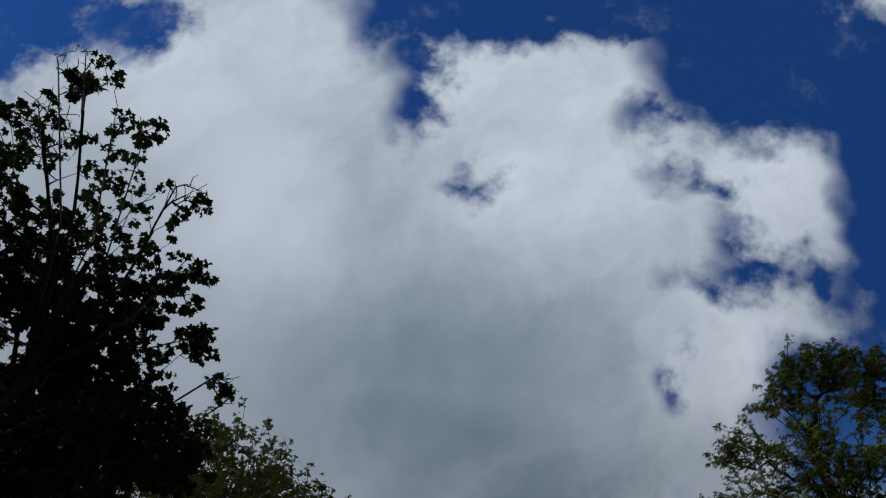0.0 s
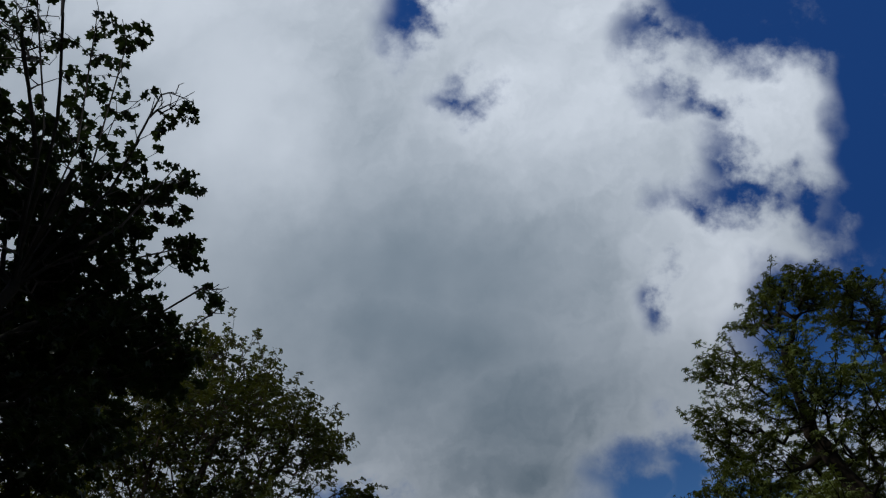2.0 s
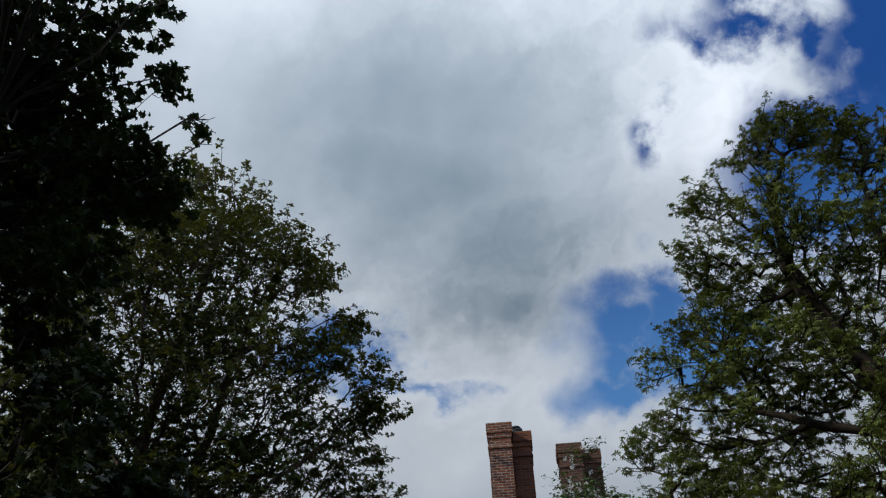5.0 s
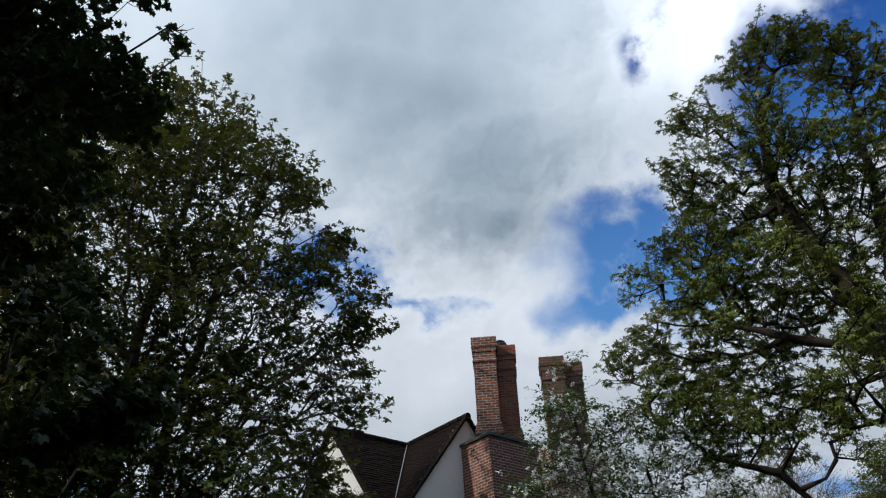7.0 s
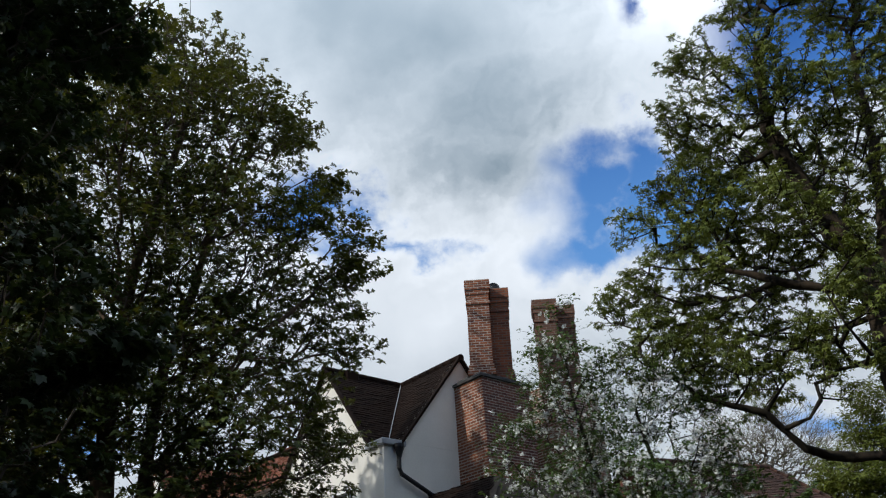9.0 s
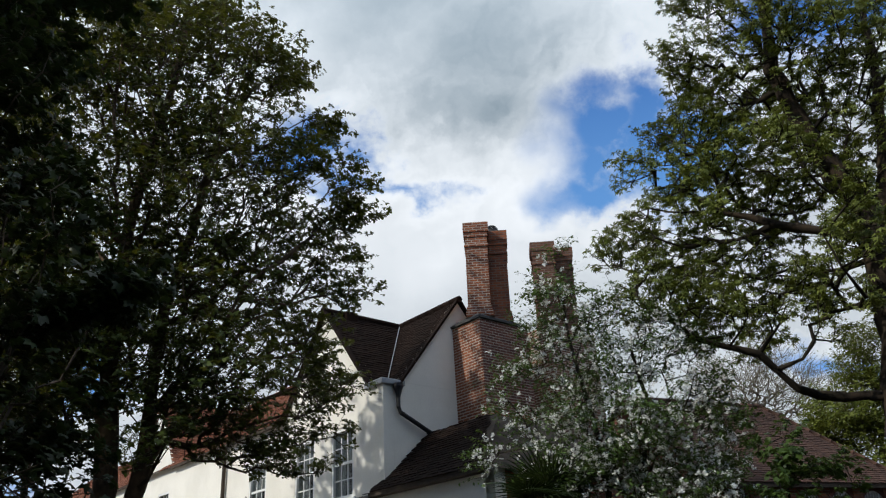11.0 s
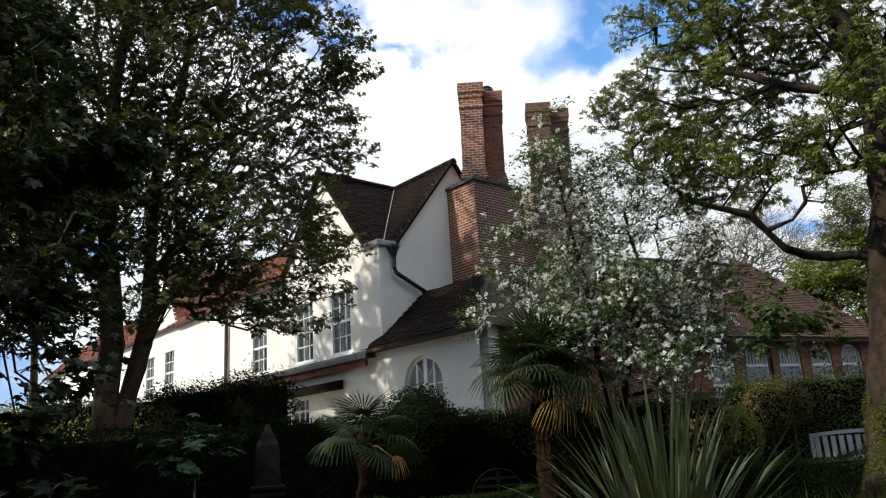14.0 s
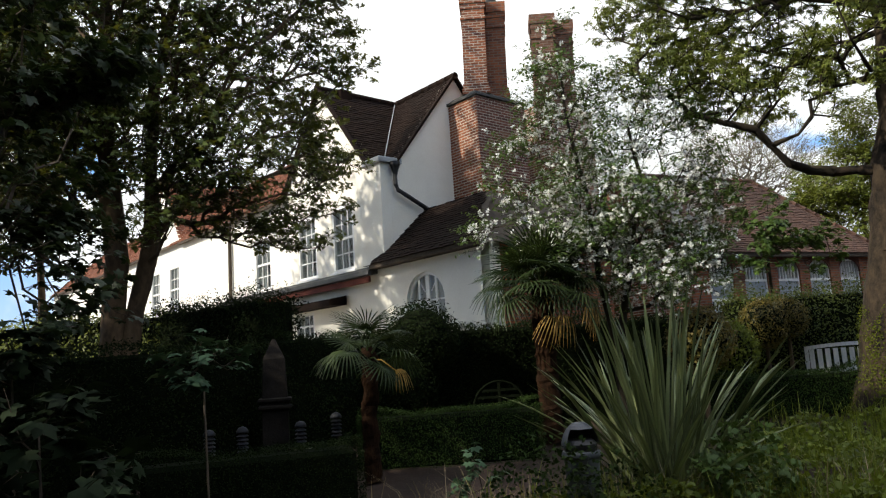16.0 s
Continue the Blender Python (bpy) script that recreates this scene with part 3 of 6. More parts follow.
def build_bounce_strip():
    """Unseen pale gravel between the hedges and the long front, added to bounce light; laid just over the soil."""
    m = pose(-1.55, 17.93, 0, 0, 0, 41.18)
    me = Mesh()
    xs, ys = [-0.02 - 0.75 * i for i in range(7)], [-3.3 + 1.0 * j for j in range(35)]
    for y in ys:
        for x in xs:
            p = m @ Vector((x, y, 0))
            me.v.append((p.x, p.y, ground_z(p.x, p.y) + 0.07 + 0.01 * noise.noise((p.x, p.y, 3.0))))
    w = len(xs)
    me.f += [(j * w + i, (j + 1) * w + i, (j + 1) * w + i + 1, j * w + i + 1) for j in range(len(ys) - 1) for i in range(w - 1)]
    ob = part("forecourt", me, "gravel", smooth=True)
    tagged(ob, "unseen pale gravel strip added to bounce light onto the white house front", "gravel", kind="structure")


build_bounce_strip()

# ---- house: local x runs along the side wall, local y along the long front, z up ----
HOUSE = pose(-1.55, 17.93, 0, 0, 0, 41.18)
house = thing("house", HOUSE, "old white-rendered house with steep tiled roofs and tall brick chimneys", "house")


def wall_mesh(lo, hi, z0, z1, holes, plane, thick=0.3):
    """A wall in the plane x = 0 (plane 'x') or y = 0, from lo to hi, with rectangular openings through it."""
    a = sorted({lo, hi, *[h[0] for h in holes], *[h[1] for h in holes]})
    b = sorted({z0, z1, *[h[2] for h in holes], *[h[3] for h in holes]})

    def solid(i, j):
        if i < 0 or j < 0 or i >= len(a) - 1 or j >= len(b) - 1:
            return False
        p, q = (a[i] + a[i + 1]) / 2, (b[j] + b[j + 1]) / 2
        return not any(h[0] < p < h[1] and h[2] < q < h[3] for h in holes)

    def pt(s, z, d):
        return (d, s, z) if plane == "x" else (s, d, z)

    me = Mesh()
    for i in range(len(a) - 1):
        for j in range(len(b) - 1):
            if not solid(i, j):
                continue
            s0, s1, q0, q1 = a[i], a[i + 1], b[j], b[j + 1]
            me.face(pt(s0, q0, 0), pt(s1, q0, 0), pt(s1, q1, 0), pt(s0, q1, 0))
            me.face(pt(s1, q0, thick), pt(s0, q0, thick), pt(s0, q1, thick), pt(s1, q1, thick))
            if not solid(i - 1, j):
                me.face(pt(s0, q0, 0), pt(s0, q1, 0), pt(s0, q1, thick), pt(s0, q0, thick))
            if not solid(i + 1, j):
                me.face(pt(s1, q1, 0), pt(s1, q0, 0), pt(s1, q0, thick), pt(s1, q1, thick))
            if not solid(i, j - 1):
                me.face(pt(s0, q0, 0), pt(s0, q0, thick), pt(s1, q0, thick), pt(s1, q0, 0))
            if not solid(i, j + 1):
                me.face(pt(s0, q1, thick), pt(s0, q1, 0), pt(s1, q1, 0), pt(s1, q1, thick))
    return me


def drape(win, x0, x1, z0, z1, y):
    """A hanging curtain in soft folds, just behind the panes."""
    me = Mesh()
    n = max(8, int((x1 - x0) / 0.022))
    row = [(x0 + (x1 - x0) * i / n, y + 0.022 * math.sin(i * 1.35) + 0.010 * math.sin(i * 0.6)) for i in range(n + 1)]
    for (a, p), (b, q) in zip(row, row[1:]):
        me.face((a, p, z0), (b, q, z0), (b, q, z1), (a, p, z1))
    part("curtain", me, "curtain", win, "pale net curtain hanging in folds", smooth=True, weld=True)


def sash_window(parent, m, w, h, cols=3, rows=4, sill=True):
    """White sash window; its plane is local x-z, it looks along -y."""
    fr = Mesh()
    e = 0.07
    rect = lambda i: [(-0.03 + i, -0.03 + i), (w + 0.03 - i, -0.03 + i), (w + 0.03 - i, h + 0.03 - i), (-0.03 + i, h + 0.03 - i)]
    o, q = rect(0.0), rect(e + 0.03)
    for k in range(4):
        j = (k + 1) % 4
        a, b, c, d = o[k], o[j], q[j], q[k]
        fr.face(*[(x, -0.04, z) for x, z in (a, b, c, d)])
        fr.face(*[(x, 0.09, z) for x, z in (d, c, b, a)])
        fr.face((a[0], 0.09, a[1]), (b[0], 0.09, b[1]), (b[0], -0.04, b[1]), (a[0], -0.04, a[1]))
        fr.face((d[0], -0.04, d[1]), (c[0], -0.04, c[1]), (c[0], 0.09, c[1]), (d[0], 0.09, d[1]))
    win = part("window", fr, "paint", parent, at=m, weld=True)
    if sill:
        part("sill", bevelled(Mesh().box((-0.10, -0.12, -0.07), (w + 0.10, 0.06, -0.002)).done("sill"), 0.012), "paint", win)
    mid = h * 0.5
    rail = Mesh().box((e, 0.0, mid - 0.03), (w - e, 0.06, mid + 0.03))
    part("meeting_rail", rail, "paint", win)
    for i in range(1, cols):
        x = e + (w - 2 * e) * i / cols
        part("glazing_bar", Mesh().box((x - 0.013, 0.012, e), (x + 0.013, 0.05, h - e)), "paint", win)
    for j in range(1, rows):
        if j * 2 == rows:
            continue
        z = e + (h - 2 * e) * j / rows
        part("glazing_bar", Mesh().box((e, 0.015, z - 0.013), (w - e, 0.047, z + 0.013)), "paint", win)
    part("pane", Mesh().box((e, 0.034, e), (w - e, 0.038, mid - 0.03)), "glass", win)
    part("pane", Mesh().box((e, 0.024, mid + 0.03), (w - e, 0.028, h - e)), "glass", win)
    if h > 1.0:
        drape(win, 0.02, w * 0.24, 0.02, h, 0.20)
        drape(win, w * 0.82, w - 0.02, 0.02, h, 0.20)
        drape(win, w * 0.10, w * 0.94, mid + 0.10, h, 0.27)
    return win


def on_front(y, z):
    """Placement on the long front: the window's local x runs towards smaller y."""
    return pose(0.05, y, z, 0, 0, -90)


WIN = [(1.27, 1.0, 4.14, 1.72), (3.09, 1.0, 4.14, 1.72), (5.72, 1.05, 4.14, 1.60), (12.9, 1.0, 4.14, 1.72), (14.87, 0.95, 4.14, 1.72),
       (24.0, 1.0, 4.1, 1.5), (27.0, 1.0, 4.1, 1.5)]
front_holes = [(y, y + w, z, z + h) for y, w, z, h in WIN] + [(3.36, 4.38, 2.50, 3.22)]
part("wall", wall_mesh(0.0, 31.0, 0.0, 6.72, front_holes, "x"), "render_white", house, "sunlit white lime render, cracked and stained", weld=True)
part("wall", wall_mesh(0.302, 8.3, 0.0, 6.72, [], "y"), "render_white", house, weld=True)
for y, w, z, h in WIN:
    sash_window(house, on_front(y + w, z), w, h)
sash_window(house, on_front(4.38, 2.50), 1.02, 0.72, cols=3, rows=2)
# a dark board behind the panes in place of the unlit room
part("room", Mesh().box((0.5, 0.5, 0.3), (0.52, 30.5, 6.5)), "unlit_room", house)


def gable(x_plane, mid, half, z0, z1, thick=0.28):
    out = [(mid - half, z0), (mid + half, z0), (mid, z1)]
    me = Mesh()
    if x_plane:
        me.prism(out, lambda p: (0.0, p[0], p[1]), lambda p: (thick, p[0], p[1]))
    else:
        me.prism(out, lambda p: (p[0], 0.0, p[1]), lambda p: (p[0], thick, p[1]))
    return me


def tiles(corner, along, up, width, run, inside=None, tw=0.17, gauge=0.105, seed=3, lift=0.011, single=None):
    """Courses of plain clay tiles over a slope; inside(s, t) trims them. single: the part that holds the first 300 as pieces of their own."""
    rng = random.Random(seed)
    o, a, u = Vector(corner), Vector(along).normalized(), Vector(up).normalized()
    nrm = a.cross(u).normalized()
    if nrm.z < 0:
        nrm = -nrm
    me = Mesh()
    for r in range(int(run / gauge)):
        for c in range(-1, int(width / tw) + 1):
            s, t = (c + 0.5 * (r % 2)) * tw, r * gauge
            if s < -0.01 or s + tw > width + 0.05 or (inside and not inside(s + tw / 2, t + gauge / 2)):
                continue
            j, k = rng.uniform(-0.006, 0.010), rng.uniform(0, 0.012)
            if single and single[1] < 300:
                single[1] += 1
                turn = Matrix((a, u, nrm)).transposed().to_4x4()
                part("tile", single[2][rng.randrange(3)], "tile_piece", single[0], at=Matrix.Translation(o + a * s + u * (t - k)) @ turn @ pose(0, 0, 0, 0, rng.uniform(-1.2, 1.2), rng.uniform(-1, 1)))
                continue
            p0 = o + a * (s + 0.004) + u * (t - k)
            p1 = o + a * (s + tw - 0.004) + u * (t - k)
            q1, q0 = p1 + u * (gauge + 0.06), p0 + u * (gauge + 0.06)
            h0, h1 = nrm * (lift + 0.012 + j), nrm * (0.004)
            me.face(p0 + h0, p1 + h0, q1 + h1, q0 + h1)
            me.face(p0 - nrm * 0.004, p1 - nrm * 0.004, p1 + h0, p0 + h0)
    return me


# cross-gabled corner: two steep gables, a valley between them
RZ, RIDGE = 6.66, 9.32
part("gable", gable(True, 2.6, 2.05, 6.722, 9.26), "render_white", house)
part("gable", gable(False, 2.6, 2.05, 6.722, 9.34), "render_white", house)
pitch_run = math.hypot(2.1, RIDGE - RZ)
up_front = (0, 2.1, RIDGE - RZ)      # slope of the roof behind the front gable, rising to larger y
up_side = (2.1, 0, RIDGE - RZ)       # slope of the roof behind the side gable, rising to larger x


def tile_shape(lift):
    me = Mesh()
    x0, x1, y1 = 0.004, 0.166, 0.165
    top = [(x0, 0, lift), (x0 + 0.02, -0.003, lift + 0.002), (x1 - 0.02, -0.003, lift + 0.002), (x1, 0, lift), (x1, y1, 0.004), (x0, y1, 0.004)]
    me.face(*top)
    me.face((x0, 0, -0.004), (x1, 0, -0.004), top[3], top[2], top[1], top[0])
    me.face((x1, 0, -0.004), (x1, y1, -0.004), top[4], top[3])
    me.face((x0, y1, -0.004), (x0, 0, -0.004), top[0], top[5])
    return me.done("tile")


def slope(name, corner, along, up, width, run, mat, parent, inside=None, seed=3, single=None):
    """A roof slope of tiles."""
    part(name, tiles(corner, along, up, width, run, inside, seed=seed, single=single), mat, parent, kind="stuff")


k = pitch_run / 2.1
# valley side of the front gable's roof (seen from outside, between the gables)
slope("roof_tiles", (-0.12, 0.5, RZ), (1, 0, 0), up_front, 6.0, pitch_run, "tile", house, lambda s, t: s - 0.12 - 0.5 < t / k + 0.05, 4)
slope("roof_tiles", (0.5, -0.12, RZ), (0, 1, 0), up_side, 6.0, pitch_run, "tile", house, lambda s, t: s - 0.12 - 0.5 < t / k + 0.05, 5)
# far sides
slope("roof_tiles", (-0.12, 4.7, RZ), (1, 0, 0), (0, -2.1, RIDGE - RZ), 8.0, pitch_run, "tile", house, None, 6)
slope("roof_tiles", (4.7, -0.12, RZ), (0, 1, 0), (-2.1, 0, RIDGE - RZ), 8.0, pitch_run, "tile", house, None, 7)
deck = Mesh()
for pts in (((-0.10, 0.5, RZ), (2.6, 2.6, RIDGE), (-0.10, 2.6, RIDGE)), ((0.5, -0.10, RZ), (2.6, -0.10, RIDGE), (2.6, 2.6, RIDGE)),
            ((-0.10, 0.5, RZ), (0.5, 0.5, RZ), (2.6, 2.6, RIDGE)), ((0.5, -0.10, RZ), (2.6, 2.6, RIDGE), (0.5, 0.5, RZ))):
    deck.face(*pts)
deck.face((-0.10, 2.6, RIDGE), (8, 2.6, RIDGE), (8, 4.7, RZ), (-0.10, 4.7, RZ))
deck.face((2.6, -0.10, RIDGE), (4.7, -0.10, RZ), (4.7, 8, RZ), (2.6, 8, RIDGE))
for v in range(len(deck.v)):
    x, y, z = deck.v[v]
    deck.v[v] = (x, y, z - 0.02)
part("roof_deck", deck, "timber", house)
ridge = Mesh()
for i in range(8):
    ridge.tube([(-0.14 + i * 0.36, 2.6, RIDGE + 0.0), (0.20 + i * 0.36, 2.6, RIDGE + 0.0)], 0.10, 8)
    ridge.tube([(2.6, -0.14 + i * 0.36, RIDGE + 0.0), (2.6, 0.20 + i * 0.36, RIDGE + 0.0)], 0.10, 8)
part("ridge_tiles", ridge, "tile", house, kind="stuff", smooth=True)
part("valley_flashing", Mesh().tube([(0.45, 0.45, RZ + 0.06), (1.3, 1.3, RZ + 1.13), (2.55, 2.55, RIDGE + 0.02)], 0.013, 6), "lead", house, "pale lead valley flashing")
# eave boards on the gable edges
vb = Mesh()
for sgn in (-1, 1):
    a, b = (0, 2.6 + sgn * 2.12, RZ + 0.02), (0, 2.6, RIDGE + 0.02)
    vb.prism([(-0.13, -0.05), (-0.02, -0.05), (-0.02, 0.05), (-0.13, 0.05)], lambda p: (p[0], a[1], a[2] + p[1]), lambda p: (p[0], b[1], b[2] + p[1]))
    vb.prism([(-0.13, -0.05), (-0.02, -0.05), (-0.02, 0.05), (-0.13, 0.05)], lambda p: (a[1], p[0], a[2] + p[1]), lambda p: (b[1], p[0], b[2] + p[1]))
part("verge", vb, "tile", house)
# parapet block at the corner with lead coping, hopper and rainwater pipe
part("coping", bevelled(Mesh().box((-0.10, -0.10, 6.60), (0.62, 0.66, 6.74)).done("coping"), 0.015), "lead", house)
pipe = Mesh()
pipe.tube([(0.36, -0.13, 6.52), (0.36, -0.13, 6.05), (0.42, -0.13, 5.92), (1.45, -0.13, 5.46)], 0.055, 10)
pipe.lathe([(0.05, -0.16), (0.09, 0.0), (0.13, 0.10), (0.13, 0.18)], 10, (0.36, -0.14, 6.44))
part("downpipe", pipe, "iron", house, "black cast-iron rainwater pipe with hopper", smooth=False)
part("downpipe", Mesh().tube([(-0.09, 8.35, 2.0), (-0.09, 8.35, 6.7)], 0.06, 10), "timber", house)

# long range behind the front: red tiled roof, second gable
slope("roof_tiles", (-0.18, 4.6, 6.62), (0, 1, 0), (3.0, 0, 2.6), 9.0, 3.97, "tile_red", house, None, 8)
slope("roof_tiles", (-0.18, 15.9, 6.62), (0, 1, 0), (3.0, 0, 2.6), 15.2, 3.97, "tile_red", house, None, 9)
back = Mesh()
back.face((-0.18, 4.6, 6.60), (-0.18, 31.1, 6.60), (2.82, 31.1, 9.2), (2.82, 4.6, 9.2))
back.face((2.82, 4.6, 9.2), (2.82, 31.1, 9.2), (6.0, 31.1, 6.5), (6.0, 4.6, 6.5))
back.face((0, 31, 6.5), (6, 31, 6.5), (2.9, 31, 9.15))
part("roof_deck", back, "timber", house)
part("wall", Mesh().box((0.302, 30.7, 0.0), (6.0, 31.0, 6.5)), "render_white", house)
part("wall", Mesh().box((7.9, 0.302, 0.0), (8.3, 31.0, 6.5)), "render_white", house)
part("gable", gable(True, 14.3, 1.7, 6.722, 9.3), "render_white", house)
slope("roof_tiles", (-0.12, 12.55, 6.66), (1, 0, 0), (0, 1.75, 2.7), 3.5, 3.2, "tile_red", house, None, 10)
slope("roof_tiles", (-0.12, 16.05, 6.66), (1, 0, 0), (0, -1.75, 2.7), 3.5, 3.2, "tile_red", house, None, 11)
part("eave_board", Mesh().box((-0.20, 4.7, 6.54), (-0.10, 12.5, 6.61)).box((-0.20, 16.1, 6.54), (-0.10, 31.1, 6.61)), "timber", house)
# shop-like pent roof with red fascia over the ground floor
pent = Mesh()
pent.prism([(-0.02, 4.09), (-0.28, 3.97), (-0.32, 3.88), (-0.02, 3.88)], lambda p: (p[0], 0.28, p[1]), lambda p: (p[0], 9.0, p[1]))
part("pent_roof", pent, "lead_dark", house, "dark lead-covered pent over the ground floor")
part("fascia", Mesh().box((-0.24, 0.36, 3.68), (-0.18, 9.0, 3.826)), "fascia", house, "weathered red fascia board")
# added dark board stands for the shade below the pent
part("porch_hood", Mesh().prism([(-0.02, 3.50), (-0.55, 3.40), (-0.55, 3.24), (-0.02, 3.26)], lambda p: (p[0], 1.7, p[1]), lambda p: (p[0], 5.0, p[1])), "tile", house, "dark board over the ground-floor window, put in for the shade under the pent")
part("pent_trim", Mesh().box((-0.33, 0.26, 3.85), (-0.16, 9.0, 3.876)), "lead_dark", house)
part("ridge_stub", bevelled(Mesh().box((0.55, 2.42, 9.1), (0.95, 2.78, 9.40)).done("ridge_stub"), 0.02), "tile", house)


# ---- chimneys ----
def brick_faces(parent, boxes, mat="brick", course=0.075, length=0.225, seed=1, core=True, single_above=None, joint="mortar"):
    """Brick skins round upright boxes (x0, y0, x1, y1, z0, z1): joined bricks proud of the mortar."""
    rng = random.Random(seed)
    me, shapes, pieces = Mesh(), {}, 0
    for x0, y0, x1, y1, z0, z1 in boxes:
        if core:
            parent = part("pier", Mesh().box((x0 + 0.005, y0 + 0.005, z0), (x1 - 0.005, y1 - 0.005, z1)), joint, parent)
        rows = max(1, round((z1 - z0) / course))
        course = (z1 - z0) / rows
        for r in range(rows):
            z = z0 + r * course
            for side, (lo, hi) in enumerate(((x0, x1), (y0, y1), (x0, x1), (y0, y1))):
                s = lo - (0.11 if (r + side) % 2 else 0.0)
                while s < hi - 0.02:
                    a, b = max(lo, s), min(hi, s + length - 0.024)
                    if b - a > 0.03:
                        d = rng.uniform(-0.001, 0.003)
                        # single bricks on this side take the darker, shaded colour
                        if side == 0 and single_above is not None and z > single_above and pieces < 300:
                            pieces += 1
                            key = round(b - a, 3)
                            if key not in shapes:
                                shapes[key] = Mesh().box((0, -0.03, 0), (key, 0.004, course - 0.023)).done("brick")
                            part("brick", shapes[key], "brick_shaded", parent, at=pose(a, y0 + 0.024 + d, z, 0, rng.uniform(-0.3, 0.3), 0) @ pose(0, 0, 0, 0, 0, 0))
                        elif side == 0:
                            me.box((a, y0 - d, z), (b, y0 + 0.03, z + course - 0.024))
                        elif side == 1:
                            me.box((x1 - 0.03, a, z), (x1 + d, b, z + course - 0.024))
                        elif side == 2:
                            me.box((a, y1 - 0.03, z), (b, y1 + d, z + course - 0.024))
                        else:
                            me.box((x0 - d, a, z), (x0 + 0.03, b, z + course - 0.024))
                    s += length
    part("brickwork", me, mat, parent, kind="stuff")


def shaft(parent, x, y, w, z0, z1, seed, turn=45.0, joint="mortar", mat="brick"):
    """A square flue shaft set askew on its base: moulded foot, plain shaft, oversailing head."""
    h, a = z1 - z0, w / 2
    rows = [(a + 0.06, 0.0, 0.15), (a + 0.03, 0.15, 0.30), (a, 0.30, h - 0.75), (a + 0.03, h - 0.75, h - 0.675), (a, h - 0.675, h - 0.45),
            (a + 0.025, h - 0.45, h - 0.30), (a + 0.048, h - 0.30, h)]
    k = math.sqrt(2)
    prof = [p for r, q0, q1 in rows for p in (((r - 0.005) * k, q0), ((r - 0.005) * k, q1))]
    top = part("shaft", Mesh().lathe(prof, 4), joint, parent, at=pose(x, y, z0, 1.0, -0.9, turn + 45))
    skin = part("skin", Mesh().box((-0.1, -0.1, h - 0.3), (0.1, 0.1, h - 0.1)), joint, top, at=pose(0, 0, 0, 0, 0, -45))
    brick_faces(skin, [(-r, -r, r, r, q0, q1) for r, q0, q1 in rows], mat, seed=seed, core=False)
    return top


chimney = part("chimney", Mesh().box((2.42, -1.05, 4.0), (4.12, 0.0, 8.3)), "mortar", house, "tall red-brick chimney stack with two askew flues")
brick_faces(chimney, [(2.38, -1.10, 4.18, -0.004, 4.0, 8.425)], seed=2, single_above=6.0)
shaft(chimney, 2.88, -0.62, 0.62, 8.58, 11.42, 3)
shaft(chimney, 3.62, -0.62, 0.62, 8.58, 11.36, 4, joint="mortar_dark")
cap = Mesh()
cap.box((2.32, -1.16, 8.43), (4.24, 0.0, 8.49))
cap.prism([(2.34, -1.14), (4.22, -1.14), (4.22, 0.0), (2.34, 0.0)], lambda p: (p[0], p[1], 8.492),
          lambda p: (3.23 + (p[0] - 3.23) * 0.86, -0.6 + (p[1] + 0.6) * 0.74, 8.60))
part("weathering", cap, "lead_dark", chimney, "dark mortar weathering over the stack")
guard = part("chimney_guard", Mesh().lathe([(0.19, 0.0), (0.20, 0.03), (0.20, 0.16), (0.17, 0.16), (0.17, 0.02)], 16, (3.62, -0.62, 11.362)), "iron", chimney, "rusty wire dome over the flue")
for i in range(9):
    a = math.pi * i / 9
    part("wire", Mesh().tube([(3.62 + 0.19 * math.cos(math.pi * k / 8) * math.cos(a), -0.62 + 0.19 * math.cos(math.pi * k / 8) * math.sin(a), 11.51 + 0.17 * math.sin(math.pi * k / 8))
                              for k in range(9)], 0.013, 5), "iron", guard)
chimney2 = part("chimney", Mesh().box((5.3, -0.95, 4.0), (7.2, 0.0, 8.6)), "mortar", house, "weathered brick chimney half hidden by blossom")
brick_faces(chimney2, [(5.22, -1.0, 7.25, -0.004, 4.0, 8.8)], "brick_sooty", seed=5)
shaft(chimney2, 5.75, -0.55, 0.66, 8.80, 11.60, 6, joint="mortar_dark", mat="brick_sooty")
shaft(chimney2, 6.58, -0.55, 0.66, 8.80, 11.62, 7, joint="mortar_dark", mat="brick_sooty")

# ---- lean-to with the arched window ----
LU0, LU1 = -3.35, 0.0


def arch_outline(c, half, z0, spring, n=14):
    pts = [(c - half, z0), (c + half, z0)]
    for i in range(n + 1):
        a = math.pi * i / n
        pts.append((c + half * math.cos(a), spring + half * math.sin(a)))
    return pts


